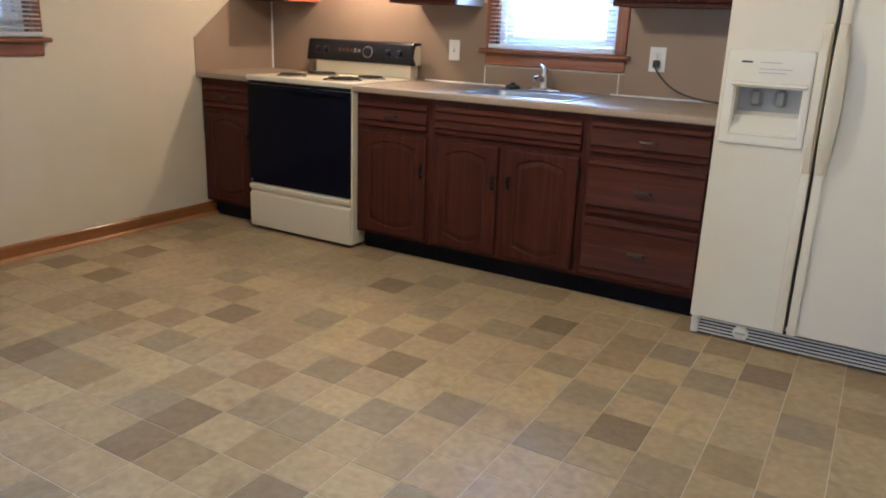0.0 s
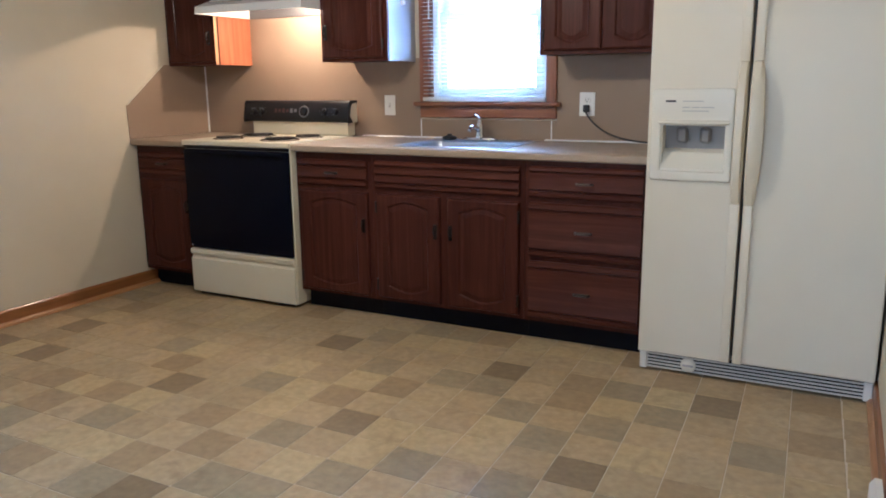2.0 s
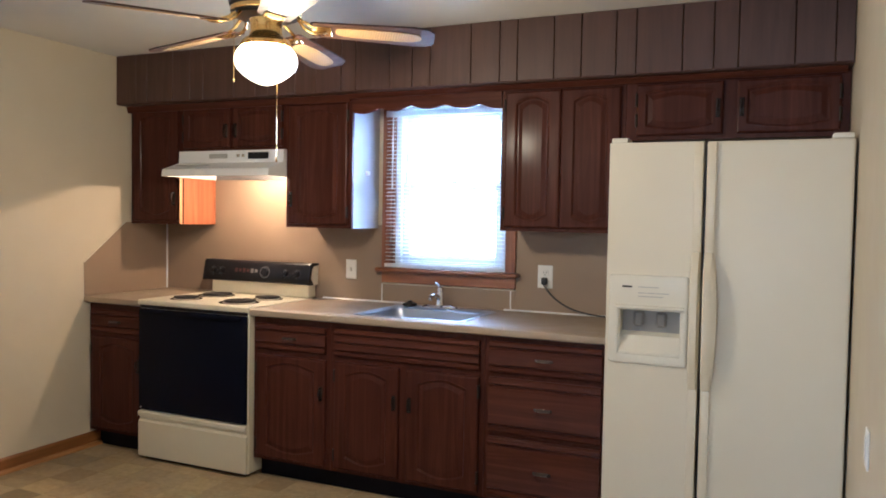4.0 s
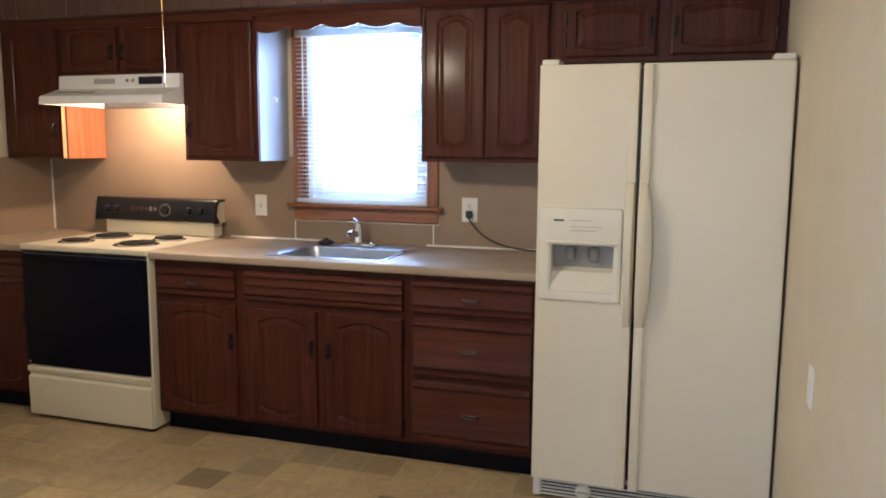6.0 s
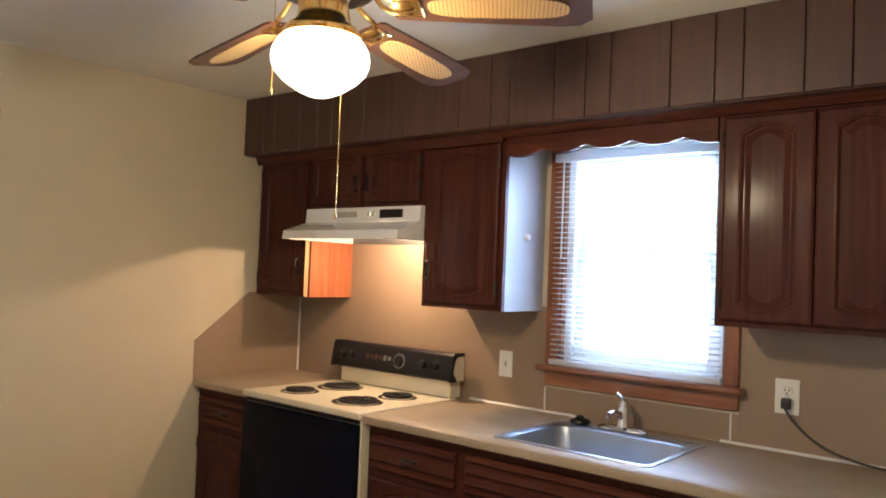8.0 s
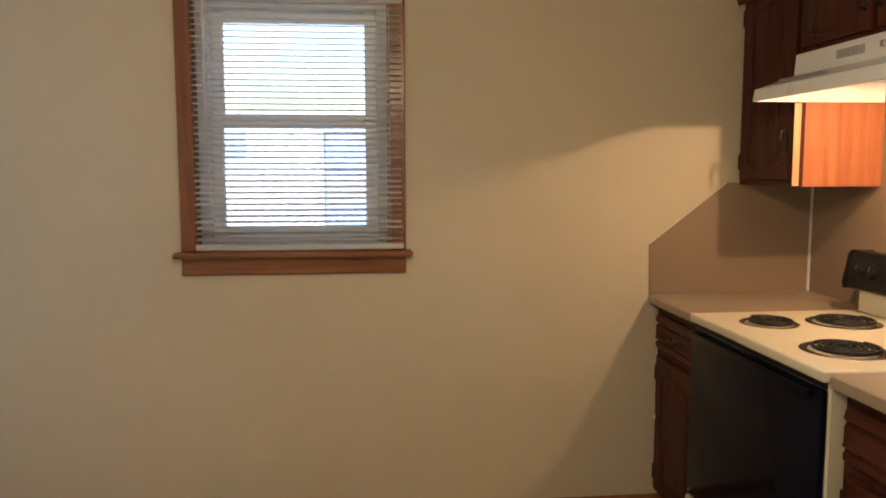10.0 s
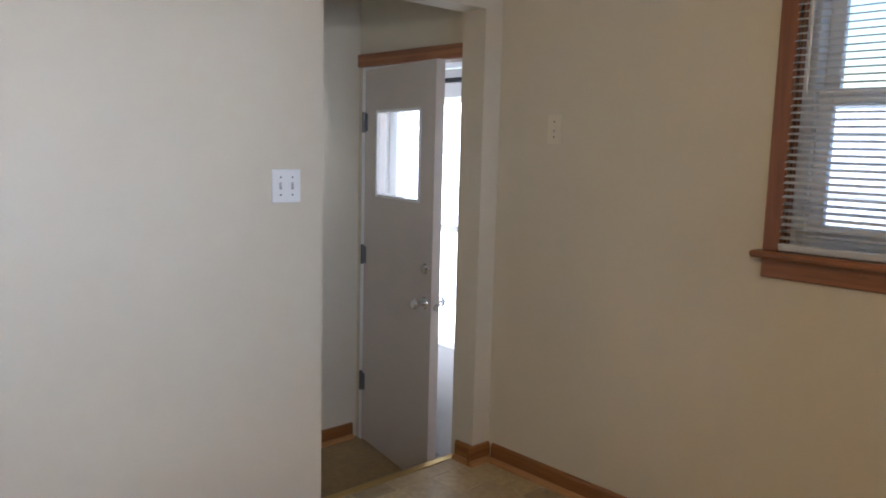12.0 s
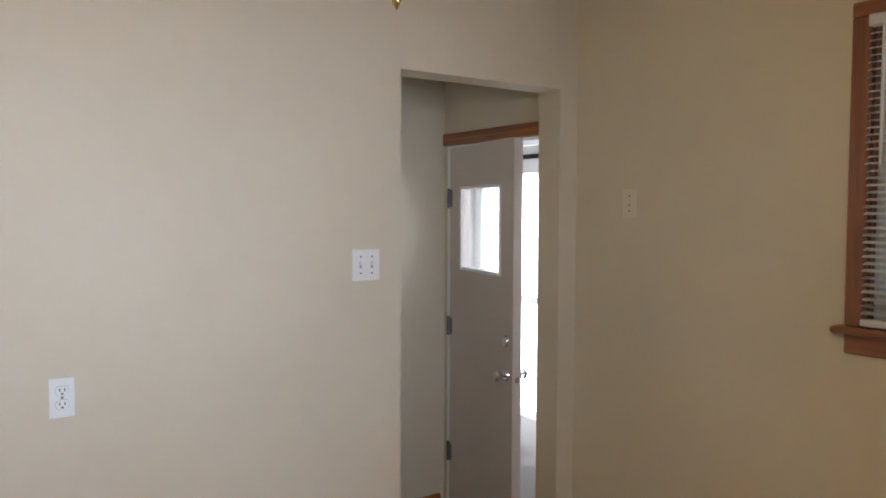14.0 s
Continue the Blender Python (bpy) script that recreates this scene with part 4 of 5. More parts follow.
# ---------------------------------------------------------------- refrigerator
def fridge():
    f = thing("refrigerator", (3.56, -0.40, 0.0), "almond side-by-side refrigerator with an ice dispenser", "refrigerator")
    x0, x1, xs = 3.118, 4.013, 3.493
    yd, yb = -0.775, -0.705
    part("case", box(x0 + 0.004, x1 - 0.004, yb, -0.04, 0.03, 1.722, 0.005), FRIDGE, f)
    for x in (x0 + 0.06, x1 - 0.06):
        for y in (-0.66, -0.10):
            part("roller", cyl((x - 0.012, y, 0.018), (x + 0.012, y, 0.018), 0.018, n=12), BLACK, f)
    z0, z1 = 0.090, 1.728
    # freezer door, with the dispenser opening cut through its skin
    a0, a1, d0, d1 = 3.172, 3.418, 0.868, 1.052
    door = part("freezer_door", slab_with_hole(bmesh.new(), "y", yd, yb - 0.006, x0, xs - 0.006, z0, z1, [(a0, a1, d0, d1)]), FRIDGE, f)
    # the surround: one moulded ring with a soft outer edge
    bez = bmesh.new()
    panel = (3.130, 3.446, 0.828, 1.192)
    hole = (a0, a1, d0, d1)

    def rim(rect, inset, r, y):
        u0, u1, v0, v1 = rect[0] + inset, rect[1] - inset, rect[2] + inset, rect[3] - inset
        pts = []
        for cx, cz, st in ((u1 - r, v1 - r, 0), (u0 + r, v1 - r, 90), (u0 + r, v0 + r, 180), (u1 - r, v0 + r, 270)):
            for k in range(6):
                t = radians(st + 18 * k)
                pts.append(bez.verts.new((cx + r * math.cos(t), y, cz + r * math.sin(t))))
        return pts

    rings = [rim(panel, 0.0, 0.014, yd - 0.0004), rim(panel, 0.001, 0.014, yd - 0.006), rim(panel, 0.004, 0.013, yd - 0.0105), rim(panel, 0.010, 0.012, yd - 0.012),
             rim(hole, -0.006, 0.010, yd - 0.012), rim(hole, -0.002, 0.008, yd - 0.0105), rim(hole, 0.0, 0.006, yd - 0.006), rim(hole, 0.0, 0.006, yd - 0.0004)]
    for p, q in zip(rings, rings[1:]):
        for k in range(24):
            bez.faces.new((p[k], p[(k + 1) % 24], q[(k + 1) % 24], q[k]))
    part("dispenser", bez, FPLAST, door, "almond plastic ice dispenser surround", True)
    cav = bmesh.new()
    t = 0.004
    box(a0, a1, yd + 0.062, yd + 0.066, d0, d1, bm=cav)
    part("recess", cav, RECESS, door, "grey back of the dispenser recess")
    part("recess_wall", box(a0, a0 + t, yd - 0.006, yd + 0.062, d0, d1), FPLAST, door)
    part("recess_wall", box(a1 - t, a1, yd - 0.006, yd + 0.062, d0, d1), FPLAST, door)
    part("recess_top", box(a0 + t, a1 - t, yd - 0.006, yd + 0.062, d1 - t, d1), FPLAST, door)
    part("drip_tray", extrude([(yd - 0.010, d0), (yd - 0.010, d0 + 0.010), (yd + 0.030, d0 + 0.072), (yd + 0.062, d0 + 0.086), (yd + 0.062, d0)], "x", a0 + t, a1 - t), FPLAST, door)
    for x in (3.245, 3.335):
        part("dispenser_paddle", box(x - 0.022, x + 0.022, yd + 0.036, yd + 0.056, d0 + 0.108, d0 + 0.172, 0.010), PADDLE, door, "dark grey dispenser paddle")
    part("dispenser_lip", extrude([(yd - 0.012, d1 + 0.002), (yd - 0.024, d1 + 0.006), (yd - 0.022, d1 + 0.014), (yd - 0.012, d1 + 0.018)], "x", 3.160, 3.430), FPLAST, door, "", True)
    part("label_bar", box(3.185, 3.225, yd - 0.0135, yd - 0.0122, 1.140, 1.147), BLACK, door)
    for x, z, w in ((3.25, 1.142, 0.08), (3.25, 1.118, 0.03), (3.285, 1.118, 0.03), (3.32, 1.118, 0.05), (3.25, 1.104, 0.10)):
        part("label_bar", box(x, x + w, yd - 0.0131, yd - 0.0122, z, z + 0.003), GREYPL, door)
    right = part("fridge_door", box(xs + 0.006, x1, yd, yb - 0.006, z0, z1, 0.010, seg=3), FRIDGE, f, "", True)
    # gasket coloured black so the gap between the doors looks shaded
    part("gasket", box(x0 + 0.01, x1 - 0.01, yb - 0.006, yb, z0 + 0.01, z1 - 0.01), BLACK, f, "door gasket, blackened for the shade between the doors")
    # long handles beside the gap, with a bowed grip in the middle
    for d, xa, xb in ((door, xs - 0.042, xs - 0.007), (right, xs + 0.007, xs + 0.042)):
        part("handle_trim", box(xa, xb, yd - 0.014, yd, 1.292, z1 - 0.002, 0.005, seg=2), YPLAST, d, "yellowed plastic handle strip", True)
        part("handle_trim", box(xa, xb, yd - 0.014, yd, z0 + 0.002, 0.745, 0.005, seg=2), YPLAST, d, "yellowed plastic handle strip", True)
        n = 16
        bm = bmesh.new()
        prev = None
        for k in range(n + 1):
            t = k / n
            z = 0.746 + (1.291 - 0.746) * t
            out = 0.012 + 0.040 * min(1, math.sin(math.pi * t) * 1.5)
            xe = xb + (0.019 * math.sin(math.pi * t) ** 0.7 if d is right else 0.0)
            ring = [bm.verts.new(p) for p in ((xa, yd - out, z), (xa + 0.006, yd - out - 0.006, z), (xb - 0.006, yd - out - 0.006, z), (xe, yd - out + 0.006, z), (xe, yd - max(0.0, out - 0.022), z), (xa, yd - max(0.0, out - 0.022), z))]
            if prev:
                for j in range(6):
                    bm.faces.new((prev[j], prev[(j + 1) % 6], ring[(j + 1) % 6], ring[j]))
            else:
                bm.faces.new(ring)
            prev = ring
        bm.faces.new(prev)
        part("handle_grip", bm, YPLAST, d, "yellowed plastic bowed grip", True)
    # hinge covers
    for a, b in ((x0 + 0.004, x0 + 0.07), (x1 - 0.075, x1 - 0.004)):
        part("hinge_cover", box(a, b, -0.765, -0.66, 1.729, 1.750, 0.006, seg=2), FPLAST, f, "", True)
    # toe grille
    # black box paints in the shade behind the grille slats
    g = part("toe_grille", box(x0 + 0.03, x1 - 0.03, -0.735, -0.715, 0.008, 0.082), BLACK, f, "black panel standing in for the shaded gap behind the grille")
    for k in range(5):
        z = 0.013 + k * 0.0145
        part("grille_slat", extrude([(-0.750, z), (-0.752, z + 0.002), (-0.750, z + 0.0058), (-0.744, z + 0.0062), (-0.744, z)], "x", x0 + 0.03, x1 - 0.03), GRILLE, g)
    for a, b in ((x0 + 0.003, x0 + 0.035), (x1 - 0.035, x1 - 0.003)):
        part("grille_end", box(a, b, -0.756, -0.715, 0.006, 0.084, 0.004), GRILLE, g)
    part("grille_cap", lathe([(0, 0.010), (0.022, 0.009), (0.030, 0.004), (0.032, 0.0)], (3.325, -0.752, 0.045), 24, None, Matrix.Rotation(radians(90), 4, "X")), FPLAST, g, "round pale filter cap", True)
    part("cap_bar", box(3.303, 3.347, -0.766, -0.761, 0.041, 0.049, 0.001), GREYPL, g)


fridge()


# ---------------------------------------------------------------- switches and sockets
def wall_plate(name, place, axis, side, w, h, kind, label, material=None, category="switch"):
    """A cover plate on a wall. axis: the wall's normal axis; side: which way it faces."""
    p = thing(name, place, label, category)
    px, py, pz = place

    def bx(u0, u1, d0, d1, v0, v1, bev=0.0):
        if axis == "y":
            lo, hi = sorted((py + side * d0, py + side * d1))
            return box(px + u0, px + u1, lo, hi, pz + v0, pz + v1, bev)
        lo, hi = sorted((px + side * d0, px + side * d1))
        return box(lo, hi, py + u0, py + u1, pz + v0, pz + v1, bev)

    m = material or WHITE
    part("plate", bx(-w / 2, w / 2, 0.0, 0.006, -h / 2, h / 2, 0.002), m, p)
    if kind == "socket":
        for z in (-0.020, 0.020):
            def disc(r, cut, d0, d1):
                pts = []
                for k in range(28):
                    t = 2 * math.pi * k / 28
                    pts.append((px + r * math.cos(t), pz + z + max(-cut, min(cut, r * math.sin(t)))))
                return extrude(pts, "y", *sorted((py + side * d0, py + side * d1)))

            s = part("socket", disc(0.0172, 0.0140, 0.0063, 0.0088), m, p)
            part("socket_joint", disc(0.0184, 0.0152, 0.0058, 0.0063), GREYPL, p)
            for u in (-0.0068, 0.0068):
                part("slot", bx(u - 0.0016, u + 0.0016, 0.0087, 0.0091, z - 0.001, z + 0.0075), BLACK, s)
            part("slot", bx(-0.0028, 0.0028, 0.0087, 0.0091, z - 0.0105, z - 0.0055), BLACK, s)
        part("screw", bx(-0.003, 0.003, 0.006, 0.0075, -0.003, 0.003), STEEL, p)
    elif kind == "rocker":
        part("rocker", bx(-0.016, 0.016, 0.006, 0.010, -0.033, 0.033, 0.002), m, p)
    else:
        for u in ((-0.023, 0.023) if kind == "double" else (0.0,)):
            part("toggle_slot", bx(u - 0.005, u + 0.005, 0.006, 0.0066, -0.012, 0.012), GREYPL, p)
            part("toggle", bx(u - 0.0038, u + 0.0038, 0.006, 0.017, -0.001, 0.010, 0.001), m, p)
            for z in (-0.030, 0.030):
                part("screw", bx(u - 0.003, u + 0.003, 0.006, 0.0072, z - 0.003, z + 0.003), BLACK if material else (HINGE if kind == "double" else m), p)
    return p


wall_plate("light_switch", (1.437, -0.0036, 1.097), "y", -1, 0.072, 0.116, "single", "white toggle switch on the brown splashback")
wall_plate("wall_socket", (2.630, -0.0036, 1.107), "y", -1, 0.082, 0.122, "socket", "white wall socket with a black plug in it", category="wall socket")
wall_plate("light_switch", (1.053, YS, 1.257), "y", 1, 0.112, 0.114, "double", "white double toggle switch on the beige wall")
wall_plate("wall_socket", (2.056, YS, 0.910), "y", 1, 0.068, 0.116, "socket", "white double wall socket on the beige wall", category="wall socket")
wall_plate("light_switch", (0.0, -3.348, 1.485), "x", 1, 0.068, 0.116, "single", "beige painted-over switch plate with bare screws", BISCUIT)
wall_plate("wall_socket", (XR, -1.45, 0.765), "x", -1, 0.070, 0.114, "rocker", "white cover plate on the wall beside the refrigerator", category="wall plate")

register = thing("floor_register", (4.0, -1.75, 0.0), "white metal baseboard register on the wall", "register")
part("cover", extrude([(4.006, 0.0), (3.975, 0.0), (3.975, 0.085), (3.988, 0.105), (4.006, 0.105)], "y", -1.95, -1.60), WHITE, register)


def cord():
    c = thing("power_cord", (2.64, -0.02, 1.09), "black power cord running from the socket behind the refrigerator", "cable")
    part("plug", box(2.616, 2.646, -0.040, -0.0124, 1.066, 1.104, 0.006, seg=2), CABLE, c, "", True)
    pts = []
    for k in range(25):
        t = k / 24
        x = 2.632 + 0.53 * t ** 1.15
        z = 1.066 - 0.148 * (1 - (1 - t) ** 3.6)
        pts.append((x, -0.034 - 0.03 * math.sin(math.pi * t), max(z, 0.9185)))
    part("lead", tube([(2.631, -0.030, 1.075), (2.631, -0.033, 1.066)] + pts[1:], 0.0045, 8), CABLE, c, "", True)


cord()


# ---------------------------------------------------------------- ceiling fan
def ceiling_fan():
    cx, cy = 2.125, -1.755
    f = thing("ceiling_fan", (cx, cy, ZC), "five-bladed ceiling fan with brass fittings and a lit opal globe", "ceiling fan")
    at = (cx, cy, 0)
    part("canopy", lathe([(0, 2.368), (0.085, 2.368), (0.088, 2.35), (0.075, 2.30), (0.03, 2.285), (0.03, 2.27), (0, 2.27)], at, 28), BRONZE, f, "", True)
    motor = part("motor_housing", lathe([(0.03, 2.275), (0.10, 2.272), (0.122, 2.255), (0.130, 2.225), (0.130, 2.150), (0.126, 2.125), (0.117, 2.118), (0.117, 2.100), (0.108, 2.088), (0.08, 2.081), (0, 2.080)], at, 36), BRONZE, f, "dark bronze motor housing", True)
    part("brass_band", lathe([(0.118, 2.100), (0.1215, 2.102), (0.1215, 2.115), (0.118, 2.117)], at, 36), BRASS, motor, "polished brass band", True)
    for k in range(12):
        a = 2 * math.pi * k / 12
        part("rib", cyl((cx + 0.1295 * math.cos(a), cy + 0.1295 * math.sin(a), 2.148), (cx + 0.129 * math.cos(a), cy + 0.129 * math.sin(a), 2.235), 0.006, n=6), BRASS, motor)
    part("brass_collar", lathe([(0, 2.0795), (0.060, 2.0795), (0.055, 2.070), (0.053, 2.040), (0.060, 2.022), (0.080, 2.008), (0.088, 1.994), (0.088, 1.9855), (0, 1.9855)], at, 32), BRASS, f, "polished brass light fitter", True)
    globe = part("globe", lathe([(0.086, 1.985), (0.096, 1.976), (0.105, 1.960), (0.108, 1.944), (0.107, 1.930), (0.100, 1.912), (0.082, 1.893), (0.052, 1.872), (0.024, 1.860), (0.010, 1.857), (0, 1.857)], at, 40), GLOBE_M, f, "glowing opal glass globe", True)
    globe.visible_shadow = False
    for k in range(5):
        turn = Matrix.Translation((cx, cy, 2.062)) @ Matrix.Rotation(radians(27 + 72 * k), 4, "Z") @ Matrix.Rotation(radians(2.7), 4, "Y")
        tilt = turn @ Matrix.Rotation(radians(-11), 4, "X")
        arm = bmesh.new()
        for s in (-1, 1):
            tube([(0.080, s * 0.008, 0.046), (0.105, s * 0.014, 0.036), (0.125, s * 0.026, 0.014), (0.150, s * 0.030, 0.002), (0.185, s * 0.016, -0.007)], 0.006, 8, arm)
        lathe([(0.0, 0.0), (0.024, -0.002), (0.030, -0.006), (0.022, -0.012), (0, -0.014)], (0.185, 0, 0.0), 16, arm)
        box(0.165, 0.225, -0.034, 0.034, -0.008, -0.0035, 0.002, arm)
        bmesh.ops.transform(arm, matrix=tilt, verts=arm.verts[:])
        part("blade_arm", arm, BRASS, f, "brass blade bracket", True)
        pts = [(0.155, -0.046), (0.165, -0.054), (0.51, -0.074), (0.556, -0.068), (0.583, -0.042), (0.583, 0.042), (0.556, 0.068), (0.51, 0.074), (0.165, 0.054), (0.155, 0.046)]
        bl = extrude(pts, "z", -0.003, 0.003)
        bmesh.ops.transform(bl, matrix=tilt, verts=bl.verts[:])
        blade = part("blade", bl, BLADE, f, "walnut fan blade with a cane inset")
        oval = []
        for j in range(24):
            t = 2 * math.pi * j / 24
            oval.append((0.388 + 0.150 * math.copysign(abs(math.cos(t)) ** 0.55, math.cos(t)), 0.038 * math.copysign(abs(math.sin(t)) ** 0.7, math.sin(t))))
        ins = extrude(oval, "z", -0.0052, -0.0032)
        bmesh.ops.transform(ins, matrix=tilt, verts=ins.verts[:])
        part("cane_inset", ins, CANE, blade, "woven cane inset")
    for x, y, low, up in ((cx - 0.001, cy + 0.065, 1.594, 1.890), (cx - 0.09, cy - 0.06, 1.86, 2.084)):
        ch = part("pull_chain", cyl((x, y, low + 0.018), (x, y, up), 0.0011, n=5), BRASS, f)
        part("chain_bob", lathe([(0, 0.018), (0.002, 0.015), (0.0034, 0.006), (0, 0.0)], (x, y, low), 10), BRASS, ch, "", True)


ceiling_fan()


# ---------------------------------------------------------------- back door on the landing
def back_door():
    hx, hy, ang = 0.008, -4.597, radians(-12)
    d = thing("door_1", (hx, hy, LAND), "beige painted entry door standing ajar with a small window", "door", kind="structure")
    m = Matrix.Translation((hx, hy, 0)) @ Matrix.Rotation(ang, 4, "Z")
    z0, z1, w = LAND + 0.012, 1.784, 0.722

    def place(bm):
        bmesh.ops.transform(bm, matrix=m, verts=bm.verts[:])
        return bm

    leaf = slab_with_hole(bmesh.new(), "x", -0.044, 0.0, 0.0, w, z0, z1, [(0.160, 0.588, 1.160, 1.565)])
    part("leaf", place(leaf), DOORP, d)
    for a in ((0.145, 0.160, 1.145, 1.580), (0.588, 0.603, 1.145, 1.580), (0.160, 0.588, 1.145, 1.160), (0.160, 0.588, 1.565, 1.580)):
        part("glazing_bead", place(box(0.0005, 0.010, a[0], a[1], a[2], a[3], 0.003)), WHITEP, d)
    pane = part("pane", place(box(-0.024, -0.019, 0.160, 0.588, 1.160, 1.565)), GLASS, d)
    pane.visible_shadow = False
    for z in (0.14, 0.83, 1.52):
        hg = cyl((0.004, -0.008, z - 0.052), (0.004, -0.008, z + 0.052), 0.010, n=10)
        box(0.0005, 0.003, 0.0, 0.030, z - 0.045, z + 0.045, bm=hg)
        part("hinge", place(hg), HINGE, d, "steel butt hinge")
    zk = 0.69
    for s, x in ((1, 0.0005), (-1, -0.0445)):
        k = cyl((x, w - 0.062, zk), (x + s * 0.008, w - 0.062, zk), 0.030, 0.027, 20)
        cyl((x + s * 0.008, w - 0.062, zk), (x + s * 0.035, w - 0.062, zk), 0.011, n=12, bm=k)
        lathe([(0, 0.030), (0.018, 0.027), (0.026, 0.016), (0.022, 0.004), (0.011, 0.0)], (x + s * 0.034, w - 0.062, zk), 20, k, Matrix.Rotation(radians(90 * s), 4, "Y"))
        part("door_knob", place(k), CHROME, d, "satin nickel door knob", True)
        part("deadbolt", place(cyl((x, w - 0.062, zk + 0.16), (x + s * 0.012, w - 0.062, zk + 0.16), 0.026, 0.022, 20)), CHROME, d, "", True)
    part("latch_plate", place(box(-0.034, -0.012, w + 0.0004, w + 0.002, zk - 0.03, zk + 0.03)), STEEL, d)
    fr = thing("door_frame_1", (0.0, -4.3, LAND), "white painted door frame with an oak head casing", "door frame", kind="structure")
    part("hinge_jamb", box(-0.19, 0.004, -4.629, -4.604, LAND, 1.80), WHITEP, fr)
    part("latch_jamb", box(-0.19, 0.004, -3.876, -3.851, LAND, 1.80), WHITEP, fr)
    part("head_jamb", box(-0.19, 0.004, -4.604, -3.876, 1.786, 1.7995), WHITEP, fr)
    part("head_casing", box(0.0005, 0.020, -4.655, -3.797, 1.801, 1.866, 0.004), OAK, fr)
    part("sill", box(-0.21, 0.0, -4.604, -3.876, LAND + 0.0005, LAND + 0.010), STEEL, fr)
    # storm door outside
    s = thing("storm_door", (-0.17, -4.3, LAND), "white aluminium storm door with two glass lights", "storm door")
    x0, x1, a, b = -0.190, -0.160, -4.600, -3.880
    zb, zt = LAND + 0.012, 1.780
    part("stile", box(x0, x1, a, a + 0.060, zb, zt, 0.003), VINYL, s)
    part("stile", box(x0, x1, b - 0.060, b, zb, zt, 0.003), VINYL, s)
    for z, q in ((zb, 0.400), (0.985, 1.020), (1.646, zt)):
        part("kick_panel" if z == zb else "rail", box(x0 + 0.002, x1 - 0.002, a + 0.060, b - 0.060, z, q, 0.003), VINYL, s)
    for z, q in ((0.400, 0.985), (1.020, 1.646)):
        g = part("pane", box(-0.177, -0.173, a + 0.060, b - 0.060, z, q), GLASS, s)
        g.visible_shadow = False
    part("closer_tube", cyl((-0.145, -4.50, 1.725), (-0.145, -4.02, 1.725), 0.012, n=12), BLACK, s)
    part("handle", box(-0.160, -0.135, b - 0.045, b - 0.015, 0.70, 0.80, 0.005), BLACK, s)


back_door()


# ---------------------------------------------------------------- outdoors
ground = setting("ground", box(-300, 300, -300, 300, -0.75, -0.62), GRASS, "mown lawn around the house", "ground")
step = thing("door_step", (-0.7, -4.3, -0.6), "concrete step outside the back door", "step")
part("slab", box(-1.4, -0.21, -5.0, -3.6, -0.62, LAND - 0.02, 0.01), CONC, step)


def garage():
    x, y0, y1, top = -2.80, -13.0, -2.10, 1.74
    h = thing("garage", (x - 3, -8, -0.62), "neighbouring low garage clad in sunlit white lap siding", "garage")
    part("wall", box(x - 6, x - 0.013, y0, y1, -0.62, top), SIDING, h)
    for k in range(12):
        z = -0.60 + k * 0.195
        part("siding_board", extrude([(x - 0.03, z), (x - 0.006, z), (x - 0.012, z + 0.192), (x - 0.03, z + 0.192)], "y", y0, y1), SIDING, h)
    part("corner_board", box(x - 0.029, x + 0.012, y1 - 0.09, y1 + 0.012, -0.62, top), SIDING, h)
    for ym in (-2.79, -5.6, -8.4):
        w = part("window", slab_with_hole(bmesh.new(), "x", x - 0.011, x - 0.0045, ym - 0.175, ym + 0.175, 1.425, 1.72, [(ym - 0.145, ym + 0.145, 1.465, 1.69)]), VINYL, h)
        part("pane", box(x - 0.011, x - 0.0052, ym - 0.145, ym + 0.145, 1.465, 1.69), FARPANE, w)
    part("roof", extrude([(x + 0.008, top + 0.001), (x + 0.008, top + 0.07), (x - 6.2, top + 0.30), (x - 6.2, top + 0.001)], "y", y0 - 0.2, y1 + 0.012), SIDING, h, "pale flat roof with a white fascia")
    # stands in for a shaded surface; the shade is in the siding colour
    g = thing("shed", (-4.4, 0.7, -0.62), "lap-sided shed beside the garage, its shade put into blue-grey siding", "shed")
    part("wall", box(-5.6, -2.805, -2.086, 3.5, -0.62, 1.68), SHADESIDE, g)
    for k in range(11):
        z = -0.60 + k * 0.2
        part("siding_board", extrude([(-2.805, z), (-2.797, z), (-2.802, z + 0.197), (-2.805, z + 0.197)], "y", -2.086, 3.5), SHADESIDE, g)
    part("roof", extrude([(-2.795, 1.681), (-2.795, 1.75), (-5.8, 1.86), (-5.8, 1.681)], "y", -2.086, 3.6), SIDING, g, "pale overhanging roof")


garage()
drive = setting("driveway", box(-2.79, -0.21, -16.0, 6.0, -0.619, -0.600), CONC, "pale concrete driveway beside the house", "driveway")


# ---------------------------------------------------------------- floor tiles
TX, TY, LEAN = 0.17372, 0.18146, -0.005275      # tile pitch each way, and how far the rows drift
X0, Y0 = -0.0320, -2.7594
DARK = {(3, 5), (6, 1), (8, 5), (10, 9), (11, 1), (13, 5), (15, 9), (18, 5), (20, 9)}
BROWN = {(4, 3), (5, 4), (6, 3), (7, 4), (7, 6), (8, 1), (10, 2), (10, 4), (11, 3), (12, 6), (13, 1), (13, 7), (17, 8), (17, 9), (19, 10), (20, 5), (22, 8), (22, 10)}
GREY = {(8, 3), (10, 1), (12, 2), (12, 4), (14, 3), (14, 8), (15, 4), (16, 7), (17, 4), (17, 6), (18, 7), (19, 8), (21, 7)}
PALE = {(9, 2), (11, 6), (13, 3), (14, 4), (14, 5), (16, 5), (16, 6), (19, 6)}
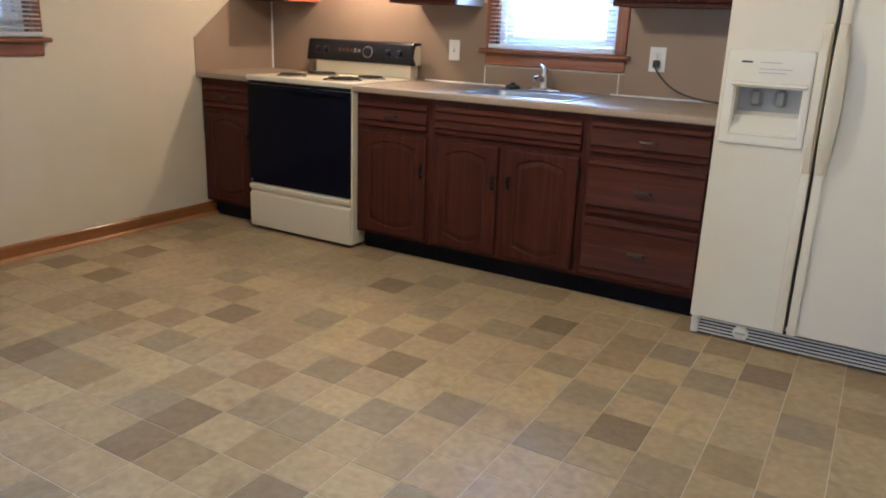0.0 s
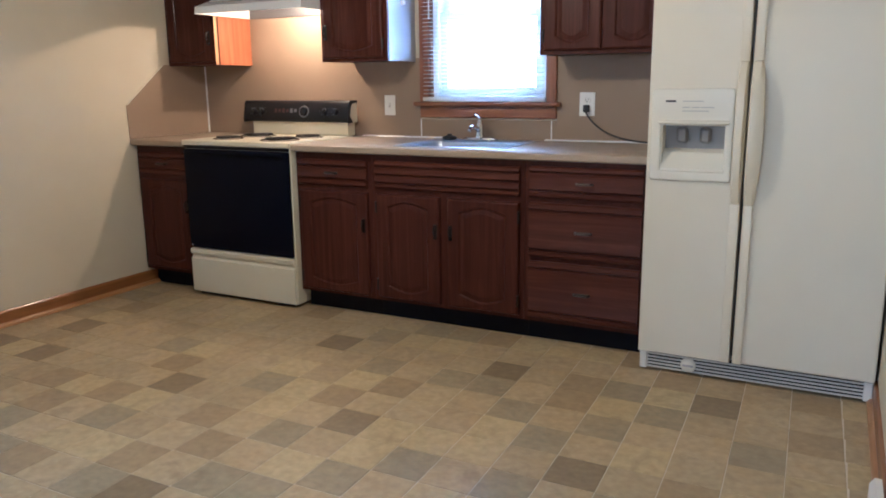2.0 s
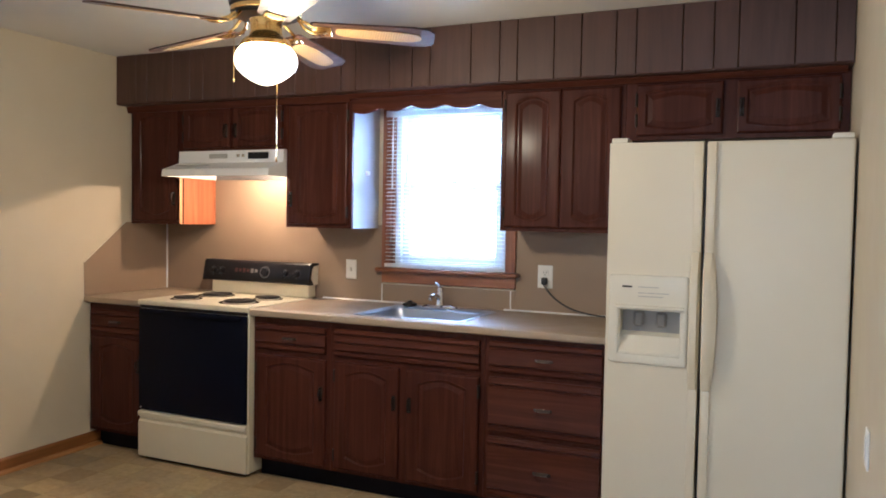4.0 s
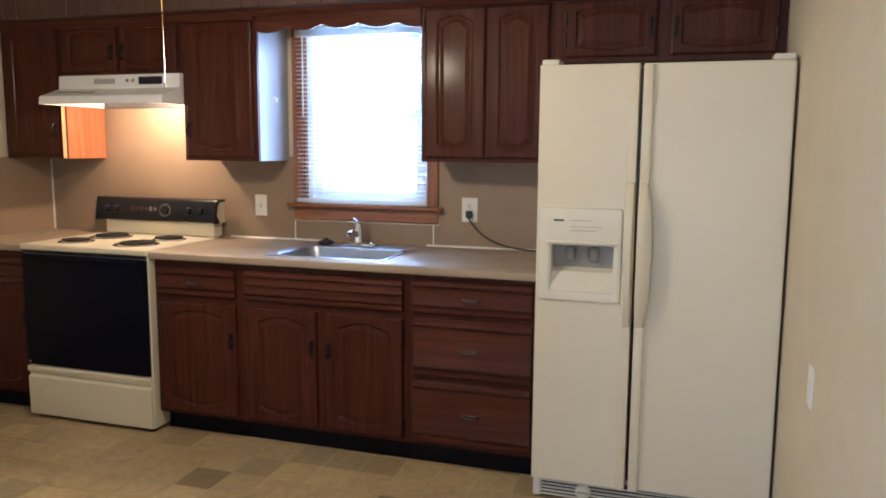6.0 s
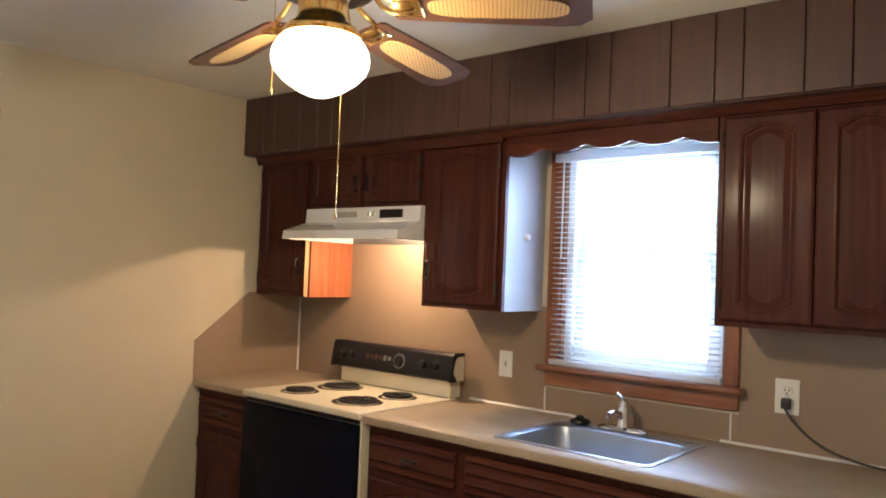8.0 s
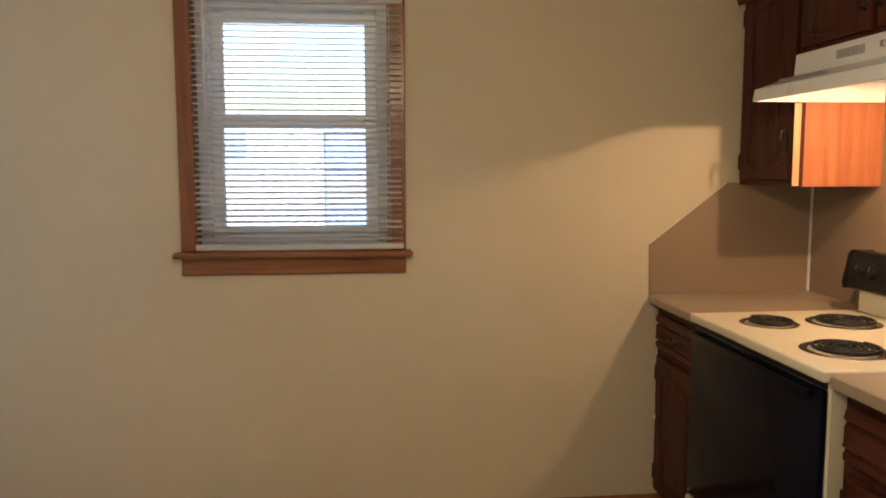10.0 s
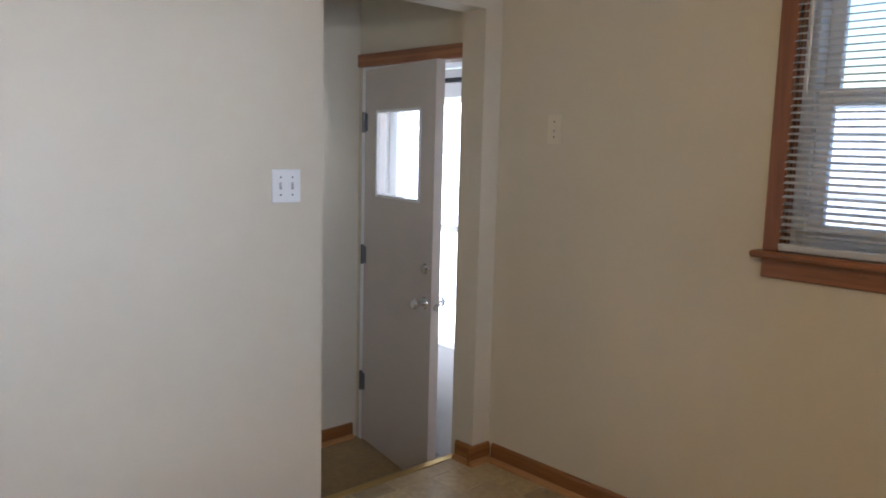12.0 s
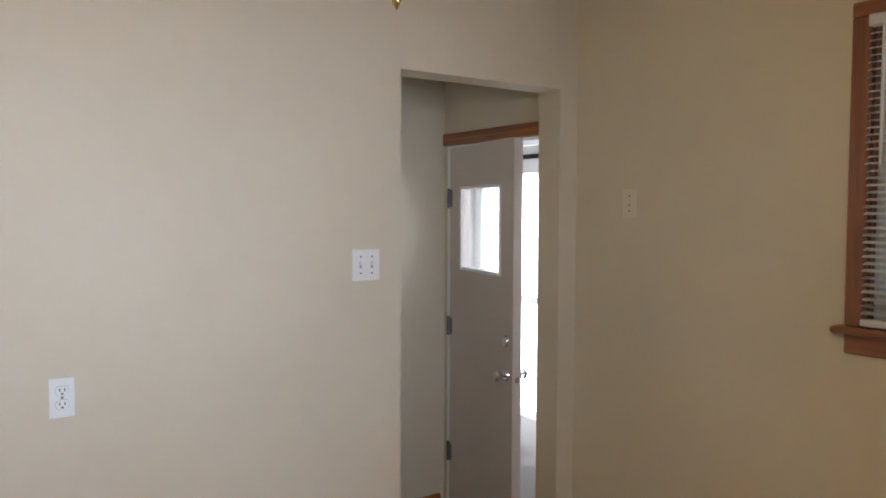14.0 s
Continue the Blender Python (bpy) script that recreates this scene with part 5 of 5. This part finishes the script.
TONES = [TILE, TILE_DARK, TILE_BROWN, TILE_GREY, TILE_PALE]


def tone(i, j, rnd):
    """Which print a tile carries; tiles with no tone of their own are dealt at random."""
    chance = rnd.random()
    for k, cells in enumerate((DARK, BROWN, GREY, PALE)):
        if (i, j) in cells:
            return k + 1
    if 3 <= i <= 22 and 1 <= j <= 10:
        return 4 if chance < 0.18 else (3 if chance > 0.93 else 0)
    return 1 if chance < 0.05 else (2 if chance < 0.16 else (3 if chance < 0.27 else (4 if chance < 0.42 else 0)))


def tile_faces(a, b, c, d, lean):
    """One tile with chamfered top edges, as corner points and faces."""
    g, ch, top, low = 0.0010, 0.0012, 0.0, -0.0014
    pts = []
    for e, z in ((g, low), (g + ch, top)):
        pts += [(a + e, c + e, z), (b - e, c + e, z), (b - e + lean, d - e, z), (a + e + lean, d - e, z)]
    return pts, [(k, (k + 1) % 4, 4 + (k + 1) % 4, 4 + k) for k in range(4)] + [(4, 5, 6, 7)]


def floor_tiles():
    whole = []
    pts, faces = tile_faces(0, TX, 0, TY, LEAN)
    for material in TONES:
        me = bpy.data.meshes.new("tile")
        me.from_pydata(pts, [], faces)
        me.materials.append(material)
        whole.append(me)
    rnd = random.Random(19)
    rest_pts, rest_faces, rest_tones = [], [], []
    for j in range(-7, 18):
        for i in range(-2, 27):
            a, c = X0 + i * TX + j * LEAN, Y0 + j * TY
            b, d = a + TX, c + TY
            k = tone(i, j, rnd)
            if b <= 0.012 or a >= XR - 0.012 or d <= YS - 0.09 or c >= -0.05:
                continue
            inside = a > 0.01 and b < XR - 0.01 and c > YS and d < 0
            if inside and -3.0 < c < -0.72:
                ob = new("tile", whole[k])
                ob.parent = floor
                ob.location = (a, c, 0)
            else:
                pts, faces = tile_faces(max(a, 0.004), min(b, XR - 0.004), max(c, YS - 0.099), min(d, -0.004), LEAN if inside else 0.0)
                n = len(rest_pts)
                rest_pts += pts
                rest_faces += [tuple(n + v for v in f) for f in faces]
                rest_tones += [k] * len(faces)
    me = bpy.data.meshes.new("tiles")
    me.from_pydata(rest_pts, [], rest_faces)
    for material in TONES:
        me.materials.append(material)
    me.polygons.foreach_set("material_index", rest_tones)
    ob = new("tiles", me)
    ob.parent = floor
    tagged(ob, kind="stuff")


floor_tiles()
